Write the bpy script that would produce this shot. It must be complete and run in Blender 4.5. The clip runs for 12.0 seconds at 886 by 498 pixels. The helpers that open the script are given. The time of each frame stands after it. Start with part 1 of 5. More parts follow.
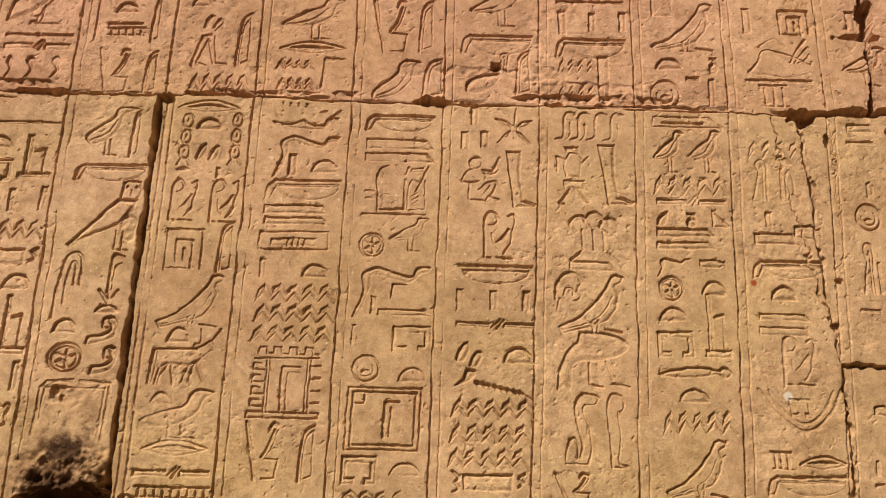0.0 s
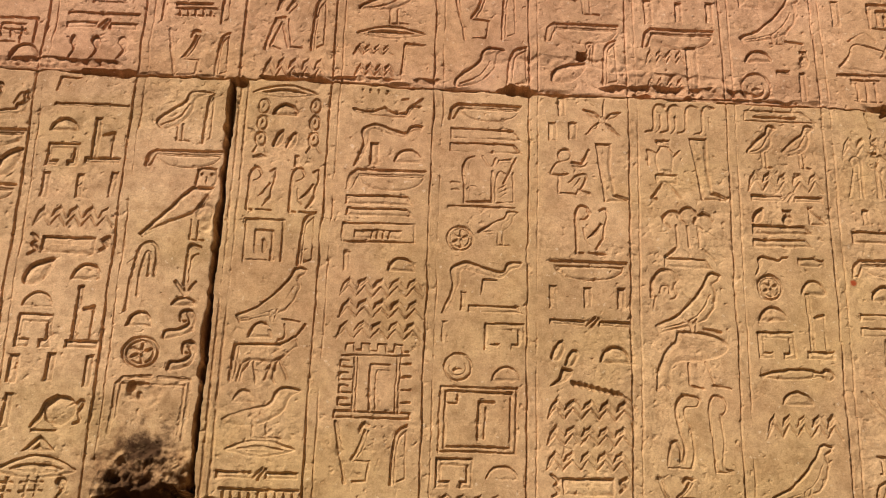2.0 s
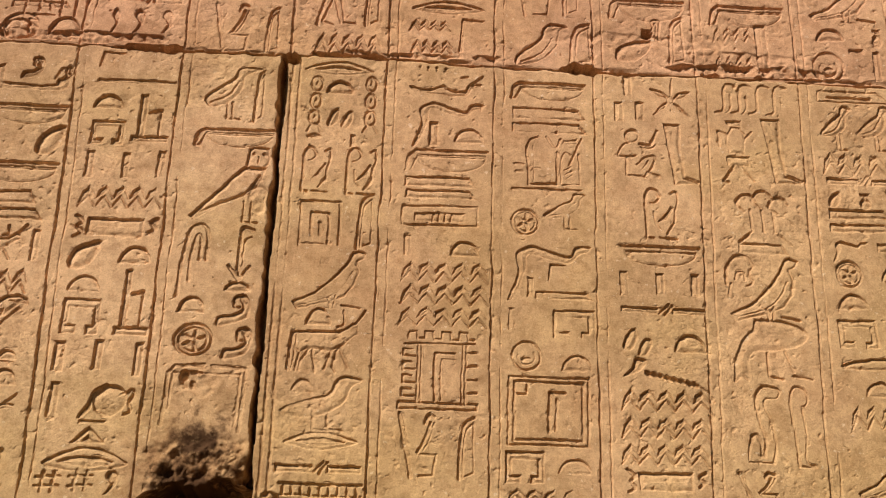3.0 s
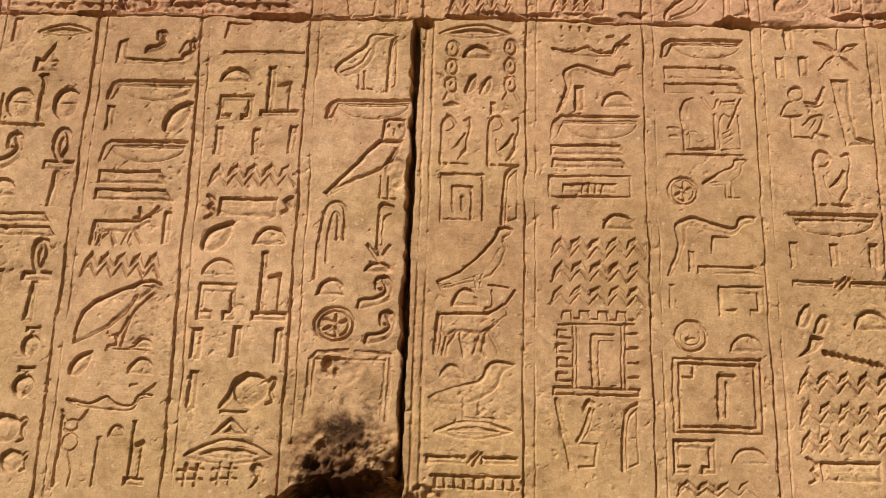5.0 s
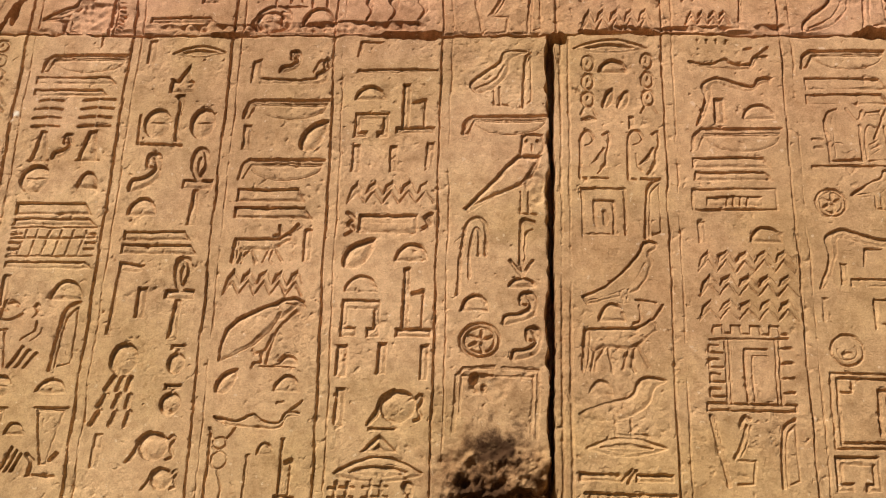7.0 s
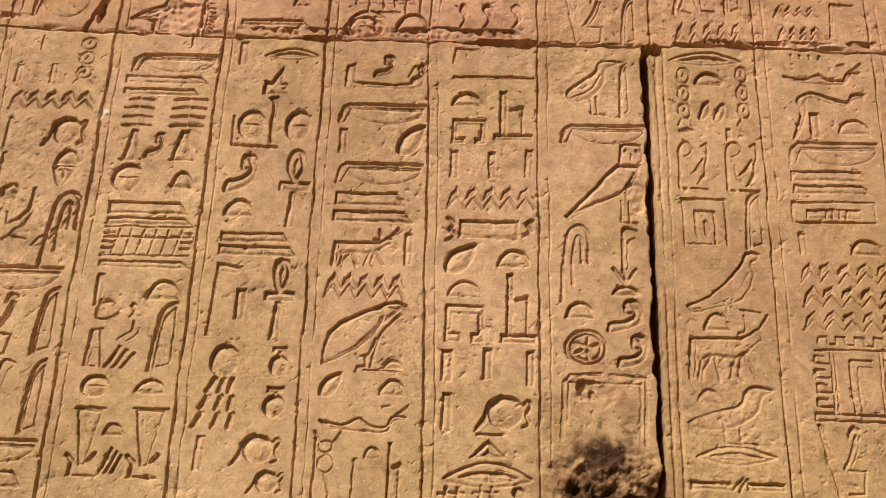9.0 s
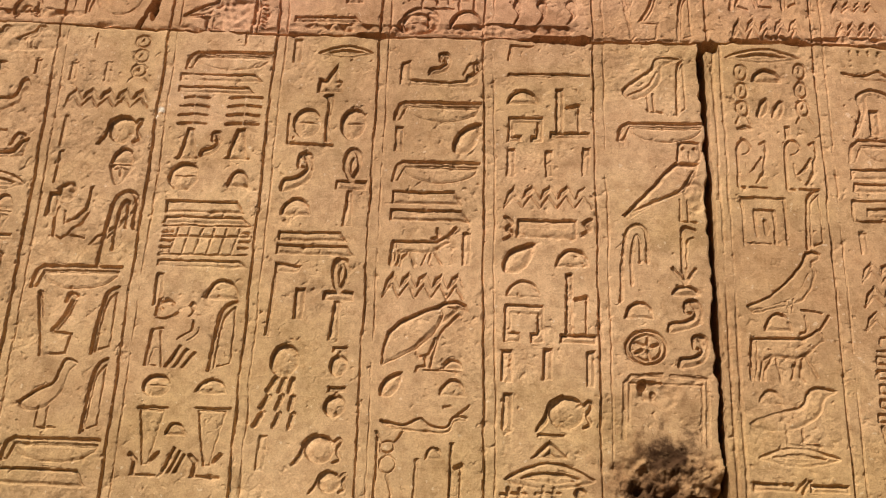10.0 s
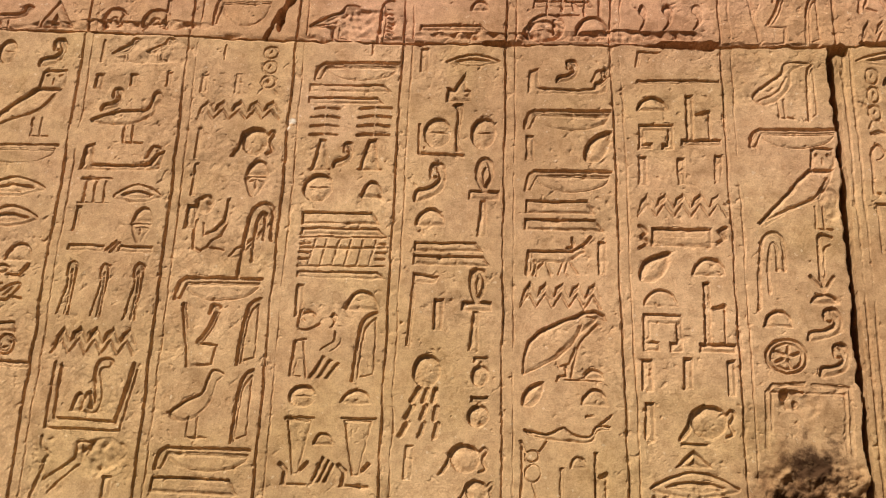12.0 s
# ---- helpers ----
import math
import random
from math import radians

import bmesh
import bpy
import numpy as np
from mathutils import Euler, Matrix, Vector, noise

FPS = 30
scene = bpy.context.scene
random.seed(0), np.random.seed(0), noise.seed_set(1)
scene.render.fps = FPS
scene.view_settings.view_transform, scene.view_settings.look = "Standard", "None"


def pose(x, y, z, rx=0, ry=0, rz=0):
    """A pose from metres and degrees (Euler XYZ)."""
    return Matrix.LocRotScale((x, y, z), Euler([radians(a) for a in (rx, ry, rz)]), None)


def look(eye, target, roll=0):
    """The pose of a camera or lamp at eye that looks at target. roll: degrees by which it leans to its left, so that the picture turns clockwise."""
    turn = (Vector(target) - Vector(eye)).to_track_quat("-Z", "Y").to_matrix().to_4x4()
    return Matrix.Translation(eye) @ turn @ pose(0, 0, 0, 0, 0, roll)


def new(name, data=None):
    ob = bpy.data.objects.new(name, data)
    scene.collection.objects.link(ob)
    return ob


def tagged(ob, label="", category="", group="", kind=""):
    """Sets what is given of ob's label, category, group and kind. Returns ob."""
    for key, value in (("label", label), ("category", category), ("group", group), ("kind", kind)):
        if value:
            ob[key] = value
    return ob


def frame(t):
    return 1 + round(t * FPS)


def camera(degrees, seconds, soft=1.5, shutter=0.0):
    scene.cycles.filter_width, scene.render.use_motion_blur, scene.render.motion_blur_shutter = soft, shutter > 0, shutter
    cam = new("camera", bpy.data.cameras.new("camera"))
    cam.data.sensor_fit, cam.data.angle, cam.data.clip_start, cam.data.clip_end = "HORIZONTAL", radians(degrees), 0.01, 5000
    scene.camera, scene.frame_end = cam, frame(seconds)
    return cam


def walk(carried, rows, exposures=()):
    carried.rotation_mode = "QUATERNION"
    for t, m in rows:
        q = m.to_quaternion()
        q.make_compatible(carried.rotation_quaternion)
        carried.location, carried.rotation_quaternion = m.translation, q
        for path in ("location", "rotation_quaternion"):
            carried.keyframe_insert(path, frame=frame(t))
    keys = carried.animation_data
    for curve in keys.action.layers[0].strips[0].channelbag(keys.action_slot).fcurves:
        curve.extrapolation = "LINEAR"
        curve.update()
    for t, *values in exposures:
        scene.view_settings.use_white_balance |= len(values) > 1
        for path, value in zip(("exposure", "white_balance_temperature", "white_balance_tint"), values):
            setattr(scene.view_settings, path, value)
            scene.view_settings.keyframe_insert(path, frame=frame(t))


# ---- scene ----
cam = camera(44.5, 12.0, soft=1.1)
PATH = [
    (0, (-0.053, 0.389, 1.721), (-0.06, 2.234, 2.493), 1.5),
    (0.5, (-0.114, 0.397, 1.724), (-0.1, 2.241, 2.498), 1.3),
    (1, (-0.175, 0.408, 1.734), (-0.148, 2.254, 2.503), 1.3),
    (1.5, (-0.251, 0.439, 1.738), (-0.205, 2.284, 2.508), 1.3),
    (2, (-0.326, 0.487, 1.741), (-0.269, 2.331, 2.513), 1.5),
    (2.5, (-0.412, 0.542, 1.743), (-0.335, 2.385, 2.516), 1.4),
    (3, (-0.472, 0.607, 1.746), (-0.4, 2.449, 2.52), 1.5),
    (5, (-0.6, 0.735, 1.81), (-0.678, 2.601, 2.525), 2.0),
    (5.5, (-0.626, 0.743, 1.818), (-0.751, 2.608, 2.53), 2.0),
    (6, (-0.667, 0.747, 1.813), (-0.822, 2.605, 2.536), 2.1),
    (6.5, (-0.72, 0.753, 1.794), (-0.887, 2.601, 2.542), 2.2),
    (7, (-0.785, 0.758, 1.778), (-0.947, 2.597, 2.549), 2.5),
    (9, (-1.052, 0.759, 1.742), (-1.144, 2.586, 2.551), 2.8),
    (9.5, (-1.094, 0.754, 1.755), (-1.197, 2.586, 2.549), 3.0),
    (10, (-1.136, 0.744, 1.771), (-1.254, 2.584, 2.547), 3.1),
    (10.5, (-1.183, 0.733, 1.785), (-1.316, 2.578, 2.545), 3.1),
    (11, (-1.226, 0.721, 1.794), (-1.381, 2.568, 2.544), 3.2),
    (11.5, (-1.273, 0.702, 1.81), (-1.446, 2.554, 2.544), 3.3),
    (12, (-1.325, 0.682, 1.823), (-1.511, 2.538, 2.545), 3.3),
]
walk(cam, [(t, look(eye, target, roll)) for t, eye, target, roll in PATH])

# ---- world, sun and exposure ----
scene.view_settings.exposure = 0.36
SUN_DIR = Vector((-0.50, -0.60, 0.66)).normalized()   # from the wall towards the sun
sky_world = bpy.data.worlds.new("sky")
scene.world = sky_world
sky_world.use_nodes = True
sky_nodes = sky_world.node_tree.nodes
sky = sky_nodes.new("ShaderNodeTexSky")
sky.sky_type, sky.sun_disc = "NISHITA", False
sky.sun_elevation = math.asin(SUN_DIR.z)
sky.sun_rotation = math.atan2(SUN_DIR.x, SUN_DIR.y)
sky_nodes["Background"].inputs["Strength"].default_value = 0.016
sky_world.node_tree.links.new(sky.outputs[0], sky_nodes["Background"].inputs["Color"])
sun_lamp = bpy.data.lights.new("sun", "SUN")
sun_lamp.energy, sun_lamp.angle, sun_lamp.color = 4.6, radians(0.6), (1.0, 0.895, 0.785)
new("sun", sun_lamp).matrix_world = look(SUN_DIR * 30, (0, 0, 0))


# ---- materials ----
def shader(name):
    m = bpy.data.materials.new(name)
    m.use_nodes = True
    tree = m.node_tree
    return m, tree, tree.nodes["Principled BSDF"]


def link(tree, a, b):
    tree.links.new(a, b)


def noise_node(tree, vector, scale, detail=6.0, rough=0.6, distort=0.0):
    n = tree.nodes.new("ShaderNodeTexNoise")
    n.inputs["Scale"].default_value, n.inputs["Detail"].default_value = scale, detail
    n.inputs["Roughness"].default_value, n.inputs["Distortion"].default_value = rough, distort
    link(tree, vector, n.inputs["Vector"])
    return n.outputs["Fac"]


def ramp(tree, fac, stops):
    r = tree.nodes.new("ShaderNodeValToRGB")
    while len(r.color_ramp.elements) < len(stops):
        r.color_ramp.elements.new(0.5)
    for e, (at, colour) in zip(r.color_ramp.elements, stops):
        e.position, e.color = at, (*colour, 1)
    link(tree, fac, r.inputs[0])
    return r.outputs[0]


def blend(tree, fac, a, b, mode="MIX"):
    n = tree.nodes.new("ShaderNodeMix")
    n.data_type, n.blend_type = "RGBA", mode
    for socket, value in ((n.inputs[0], fac), (n.inputs[6], a), (n.inputs[7], b)):
        if isinstance(value, (int, float)):
            socket.default_value = value
        elif isinstance(value, tuple):
            socket.default_value = (*value, 1)
        else:
            link(tree, value, socket)
    return n.outputs[2]


def calc(tree, op, a, b=0.0, c=0.0):
    n = tree.nodes.new("ShaderNodeMath")
    n.operation = op
    for socket, value in zip(n.inputs, (a, b, c)):
        if isinstance(value, (int, float)):
            socket.default_value = value
        else:
            link(tree, value, socket)
    return n.outputs[0]


def spot(tree, place, centre, radius, ragged, soft):
    """1 within a ragged spot round a place on the wall, 0 outside it."""
    d = tree.nodes.new("ShaderNodeVectorMath")
    d.operation = "DISTANCE"
    link(tree, place, d.inputs[0])
    d.inputs[1].default_value = centre
    far = calc(tree, "ADD", d.outputs["Value"], calc(tree, "MULTIPLY", calc(tree, "SUBTRACT", noise_node(tree, place, 45.0, 5), 0.5), ragged))
    n = tree.nodes.new("ShaderNodeMapRange")
    n.inputs[1].default_value, n.inputs[2].default_value = radius + soft, radius - soft
    link(tree, far, n.inputs[0])
    return n.outputs[0]


def sandstone(name, low, mid, high, marked=False):
    m, tree, out = shader(name)
    place = tree.nodes.new("ShaderNodeNewGeometry").outputs["Position"]
    cloud = noise_node(tree, place, 2.6, 5, 0.55, 0.4)
    colour = ramp(tree, cloud, ((0.30, low), (0.52, mid), (0.72, high)))
    mottle = ramp(tree, noise_node(tree, place, 22.0, 7, 0.68), ((0.30, (0.70, 0.68, 0.65)), (0.5, (1, 1, 1)), (0.70, (1.12, 1.11, 1.09))))
    colour = blend(tree, 0.75, colour, mottle, "MULTIPLY")
    patch = ramp(tree, noise_node(tree, place, 8.5, 6, 0.62, 0.8), ((0.34, (0.84, 0.80, 0.76)), (0.5, (1, 1, 1)), (0.66, (1.06, 1.06, 1.07))))
    colour = blend(tree, 0.8, colour, patch, "MULTIPLY")
    grain = ramp(tree, noise_node(tree, place, 260.0, 3, 0.7), ((0.30, (0.76, 0.72, 0.68)), (0.5, (1, 1, 1)), (0.70, (1.14, 1.14, 1.14))))
    colour = blend(tree, 0.8, colour, grain, "MULTIPLY")
    pale = calc(tree, "MULTIPLY", calc(tree, "GREATER_THAN", noise_node(tree, place, 95.0, 2, 0.5), 0.70), 0.35)
    colour = blend(tree, pale, colour, (0.80, 0.66, 0.48))
    crust = ramp(tree, noise_node(tree, place, 62.0, 8, 0.75), ((0.34, (0.76, 0.70, 0.64)), (0.5, (1, 1, 1)), (0.64, (1.15, 1.16, 1.17))))
    colour = blend(tree, 0.8, colour, crust, "MULTIPLY")
    drift = ramp(tree, noise_node(tree, place, 3.4, 3, 0.5, 0.6), ((0.36, (1.0, 0.975, 0.985)), (0.5, (1, 1, 1)), (0.64, (1.0, 1.012, 0.95))))
    colour = blend(tree, 1.0, colour, drift, "MULTIPLY")
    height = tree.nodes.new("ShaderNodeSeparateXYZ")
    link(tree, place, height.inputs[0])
    # random tone plus a camera tint painted in: rosier upward, yellower downward
    lens_tint = calc(tree, "ADD", calc(tree, "MULTIPLY", calc(tree, "SUBTRACT", height.outputs["Z"], 2.6), 0.3), noise_node(tree, place, 1.6, 3, 0.5))
    colour = blend(tree, 1.0, colour, ramp(tree, lens_tint, ((0.1, (0.99, 1.02, 0.95)), (0.5, (1, 1, 1)), (0.9, (1.01, 0.965, 1.03)))), "MULTIPLY")
    rough_patch = noise_node(tree, place, 6.0, 4, 0.6)
    if marked:
        # two soot stains, and a third black spot painting the hollow's deep shade
        soot_and_shade = calc(tree, "MAXIMUM", spot(tree, place, (-0.842, 2.66, 2.185), 0.042, 0.16, 0.020), calc(tree, "MAXIMUM", spot(tree, place, (-0.795, 2.68, 2.125), 0.026, 0.12, 0.02), spot(tree, place, (-0.855, 2.73, 2.085), 0.096, 0.17, 0.022)))
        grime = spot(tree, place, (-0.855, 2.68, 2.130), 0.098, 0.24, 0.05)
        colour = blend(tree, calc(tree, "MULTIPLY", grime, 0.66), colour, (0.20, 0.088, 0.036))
        colour = blend(tree, calc(tree, "MULTIPLY", soot_and_shade, 0.88), colour, (0.040, 0.019, 0.010))
        for centre, r, tint in (((0.636, 2.652, 2.603), 0.007, (0.33, 0.07, 0.025)), ((-1.852, 2.656, 2.868), 0.008, (0.82, 0.74, 0.62)),
                                ((-1.857, 2.656, 2.852), 0.005, (0.82, 0.74, 0.62)), ((0.689, 2.652, 2.345), 0.010, (0.74, 0.63, 0.49))):
            colour = blend(tree, spot(tree, place, centre, r, 0.012, 0.002), colour, tint)
    link(tree, colour, out.inputs["Base Color"])
    out.inputs["Roughness"].default_value = 0.92
    out.inputs["Specular IOR Level"].default_value = 0.06
    bump_coarse = tree.nodes.new("ShaderNodeBump")
    bump_coarse.inputs["Strength"].default_value, bump_coarse.inputs["Distance"].default_value = 0.55, 0.005
    link(tree, noise_node(tree, place, 85.0, 6, 0.7), bump_coarse.inputs["Height"])
    bump_fine = tree.nodes.new("ShaderNodeBump")
    bump_fine.inputs["Strength"].default_value, bump_fine.inputs["Distance"].default_value = 0.7, 0.0020
    link(tree, calc(tree, "MULTIPLY", noise_node(tree, place, 420.0, 4, 0.7), calc(tree, "ADD", rough_patch, 0.5)), bump_fine.inputs["Height"])
    link(tree, bump_coarse.outputs[0], bump_fine.inputs["Normal"])
    link(tree, bump_fine.outputs[0], out.inputs["Normal"])
    return m


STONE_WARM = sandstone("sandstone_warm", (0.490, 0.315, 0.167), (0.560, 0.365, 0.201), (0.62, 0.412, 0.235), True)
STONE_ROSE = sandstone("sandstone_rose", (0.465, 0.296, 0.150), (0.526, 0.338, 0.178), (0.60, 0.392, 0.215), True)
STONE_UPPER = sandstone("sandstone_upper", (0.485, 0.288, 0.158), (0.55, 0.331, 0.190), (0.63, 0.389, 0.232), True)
# darker than real earth, so that less light bounces up into the cuts
LOW_BOUNCE_GROUND = sandstone("low_bounce_ground", (0.10, 0.066, 0.040), (0.12, 0.082, 0.050), (0.145, 0.10, 0.062))

# ---- the carved face of the wall, as a height field over x and z ----
FACE = 2.65                       # y of the dressed face
U0, U1, V0, V1 = -2.59, 1.07, 2.03, 3.41
CELL = 0.0019
RIM = 0.0021                      # run of a cut's steep side
NU, NV = int(round((U1 - U0) / CELL)), int(round((V1 - V0) / CELL))
us, vs = U0 + CELL * np.arange(NU + 1), V0 + CELL * np.arange(NV + 1)
GU, GV = np.meshgrid(us, vs)
rng = np.random.default_rng(7)


def grain_field(scale, seed):
    """Smooth value noise in -1..1 with a period of scale metres over the face."""
    r = np.random.default_rng(seed)
    turn = 0.35 + 0.5 * seed
    a, b = GU * math.cos(turn) + GV * math.sin(turn), GV * math.cos(turn) - GU * math.sin(turn)
    a, b = (a - a.min()) / scale, (b - b.min()) / scale
    table = r.uniform(-1, 1, (int(b.max()) + 3, int(a.max()) + 3))
    i, j = a.astype(int), b.astype(int)
    fa, fb = a - i, b - j
    fa, fb = fa * fa * (3 - 2 * fa), fb * fb * (3 - 2 * fb)
    return (table[j, i] * (1 - fa) + table[j, i + 1] * fa) * (1 - fb) + (table[j + 1, i] * (1 - fa) + table[j + 1, i + 1] * fa) * fb


def soft_step(x, a, b):
    t = np.clip((x - a) / (b - a), 0, 1)
    return t * t * (3 - 2 * t)


N_WIDE, N_HAND, N_MID = grain_field(0.24, 1), grain_field(0.06, 2), grain_field(0.022, 3)
N_SMALL, N_TINY = grain_field(0.010, 4), grain_field(0.0046, 5)
WOB_U = grain_field(0.0055, 15) * 0.0007 + grain_field(0.014, 11) * 0.0009 + grain_field(0.05, 12) * 0.0011
WOB_V = grain_field(0.0055, 16) * 0.0007 + grain_field(0.014, 13) * 0.0009 + grain_field(0.05, 14) * 0.0011
PU, PV = GU + WOB_U, GV + WOB_V
depth = np.zeros_like(GU)             # carving, in metres behind the face
owner = np.full(GU.shape, -1, np.int32)

# the bed joint between the courses, the upright joint and the cracks
JU = [-2.7, -2.34, -1.92, -1.62, -1.17, -0.76, -0.52, -0.29, 0.15, 0.61, 0.79, 0.88, 1.2]
JV = [3.092, 3.083, 3.063, 3.056, 3.053, 3.052, 3.056, 3.045, 3.045, 3.041, 3.033, 3.04, 3.06]
BED = np.interp(us, JU, JV)
CRACK_V, CRACK_U = [2.0, 2.19, 2.40, 2.54, 2.66, 2.80, 2.92, 3.05], [-0.744, -0.745, -0.746, -0.747, -0.747, -0.747, -0.749, -0.749]
SPLIT_V, SPLIT_U = [2.0, 2.35, 2.425, 2.489, 2.53, 2.61, 2.705, 2.82, 2.94, 3.05], [0.806, 0.814, 0.812, 0.808, 0.801, 0.797, 0.791, 0.789, 0.785, 0.781]
crack_at, split_at = np.interp(vs, CRACK_V, CRACK_U)[:, None], np.interp(vs, SPLIT_V, SPLIT_U)[:, None]
above = GV > BED[None, :]
UPPER_EDGES = (-1.925, 0.965)

# ---- the signs: each is drawn in its own box, x to the right and y up, both 0 to 1 ----


def smooth(points, closed=False, steps=5):
    """A Catmull-Rom curve through the points."""
    p = np.array(points, float)
    n, made = len(p), []
    for i in range(n if closed else n - 1):
        q = [p[(i + k) % n] if closed else p[min(max(i + k, 0), n - 1)] for k in (-1, 0, 1, 2)]
        for s in np.arange(steps) / steps:
            made.append(0.5 * (2 * q[1] + (q[2] - q[0]) * s + (2 * q[0] - 5 * q[1] + 4 * q[2] - q[3]) * s * s + (3 * q[1] - q[0] - 3 * q[2] + q[3]) * s ** 3))
    if not closed:
        made.append(p[-1])
    return np.array(made)


def arc(cx, cy, rx, ry, a0=0, a1=360, n=24):
    a = np.radians(np.linspace(a0, a1, n))
    return np.stack([cx + rx * np.cos(a), cy + ry * np.sin(a)], 1)


class Carver:
    """Cuts fills and grooves of one sign into its patch of the face."""

    def __init__(self, u, v, w, h, deep):
        self.u0, self.v0, self.w, self.h = u - w / 2, v - h / 2, w, h
        self.deep = deep * min(1.0, 0.5 + 0.5 * min(w, h) / 0.022)
        pad = 0.012
        i0, i1 = np.searchsorted(us, (self.u0 - pad, self.u0 + w + pad))
        j0, j1 = np.searchsorted(vs, (self.v0 - pad, self.v0 + h + pad))
        self.win = (slice(j0, j1), slice(i0, i1))
        self.x, self.y = PU[self.win], PV[self.win]
        self.cut_depth = np.zeros_like(self.x)

    def place(self, points):
        return np.array(points, float) * (self.w, self.h) + (self.u0, self.v0)

    def reach(self, p, closed):
        best, inside = np.full(self.x.shape, 9.0), np.zeros(self.x.shape, bool)
        for a, b in zip(p, np.roll(p, -1, 0)) if closed else zip(p[:-1], p[1:]):
            ex, ey = b - a
            s = np.clip(((self.x - a[0]) * ex + (self.y - a[1]) * ey) / max(ex * ex + ey * ey, 1e-12), 0, 1)
            best = np.minimum(best, np.hypot(self.x - a[0] - s * ex, self.y - a[1] - s * ey))
            if closed and abs(ey) > 1e-12:
                inside ^= ((a[1] > self.y) != (b[1] > self.y)) & (self.x < a[0] + (self.y - a[1]) * ex / ey)
        return best, inside

    def fill(self, points, floor=0.30, lift=0.012, deep=1.0):
        """Sunk shape: sheer at its edge, its floor swelling back towards the face, cut deepest along its upper left."""
        d, inside = self.reach(self.place(points), True)
        out_v, out_u = np.gradient(np.where(inside, -d, d))
        lean = (out_v - out_u) / np.maximum(np.hypot(out_u, out_v), 1e-9) / math.sqrt(2)
        deep = deep * (0.48 + 0.52 * soft_step(lean, -0.75, 0.35))
        sunk = 1 - (1 - floor) * soft_step(d, 0.15 * lift, 1.1 * lift)
        rim = np.clip(0.5 - np.where(inside, -d, d) / RIM, 0, 1)
        self.cut_depth = np.maximum(self.cut_depth, self.deep * deep * rim * np.where(inside, sunk, 1.0))

    def cut(self, points, width=0.0075, deep=0.75):
        """A groove along a line, V-shaped with a worn bottom."""
        d, _ = self.reach(self.place(points), False)
        self.cut_depth = np.maximum(self.cut_depth, self.deep * deep * np.clip(0.5 + (width / 2 - d) / RIM, 0, 1))

    def shape(self, points, **more):
        self.fill(smooth(points, True), **more)

    def curve(self, points, **more):
        self.cut(smooth(points), **more)


def box(x0, y0, x1, y1):
    return [(x0, y0), (x1, y0), (x1, y1), (x0, y1)]


def sign_line(c):
    c.fill(box(0, 0.1, 1, 0.9), 0.6, 0.008)


def sign_rect(c):
    c.fill(box(0, 0, 1, 1), 0.45, 0.009)


def sign_slab(c):
    c.fill([(0, 0), (1, 0), (0.9, 1), (0, 1)], 0.14, 0.007)
    c.cut([(0, 0), (1, 0)], 0.0032, 0.40)


def sign_plank(c):
    c.fill([(0, 0.15), (0.75, 0), (0.88, 0.3), (1, 0.1), (0.98, 0.75), (0.85, 0.7), (0.6, 0.95), (0, 0.85)], 0.3, 0.008)


def sign_bolt(c):
    c.fill(box(0, 0.1, 0.44, 0.72), 0.35, 0.008)
    c.fill(box(0.6, 0.1, 1, 0.72), 0.35, 0.008)
    c.cut([(0.45, 0.2), (0.56, 1)], 0.006)
    c.cut([(0.6, 0.9), (0.52, 0.1)], 0.006)


def sign_loaf(c):
    c.fill(np.vstack([arc(0.5, 0, 0.5, 1, 0, 180, 18), [(0, 0), (1, 0)]]), 0.14, 0.010, deep=1.1)
    c.cut([(0.06, 0), (0.98, 0)], 0.0032, 0.40)


def sign_tail(c):
    c.shape([(0.1, 0), (0.55, 0.4), (0.05, 0.75), (0.4, 1), (0.95, 0.8), (0.9, 0.4), (0.55, 0.1)], floor=0.45)


def sign_comb(c):
    n = max(3, int(c.w / 0.017))
    c.cut([(0, 0.95), (1, 0.95)], 0.006)
    c.cut([(0, 0.05), (1, 0.05)], 0.004, 0.5)
    for i in range(n):
        x = (i + 0.5) / n
        c.cut([(x, 0.1), (x, 0.85)], 0.006, 0.8)


def sign_reed(c):
    c.curve([(0.02, 0), (0.12, 0.50), (0.24, 0.80), (0.50, 0.94), (0.95, 1)], width=0.0062, deep=0.85)
    c.curve([(0.26, 0.02), (0.34, 0.50), (0.46, 0.76), (0.92, 0.91)], width=0.0036, deep=0.45)
    c.cut([(0.93, 0.90), (1, 0.10), (0.42, 0.05)], 0.0036, 0.45)


def sign_hoe(c):
    c.cut([(0.02, 1), (0.14, 0.60), (0.26, 0.30), (0.34, 0.02)], 0.0065, 0.85)
    c.cut([(0.10, 1), (0.22, 0.62)], 0.0035, 0.4)
    c.curve([(0.72, 0.86), (0.78, 0.99), (0.94, 0.96)], width=0.0070, deep=0.8)
    c.curve([(0.86, 0.86), (0.74, 0.64), (0.52, 0.40)], width=0.0065, deep=0.8)
    c.curve([(0.96, 0.86), (0.84, 0.62), (0.66, 0.42)], width=0.0035, deep=0.4)
    c.cut([(0.58, 0.37), (1, 0.36), (0.94, 0.06), (0.56, 0.04)], 0.0048, 0.6)


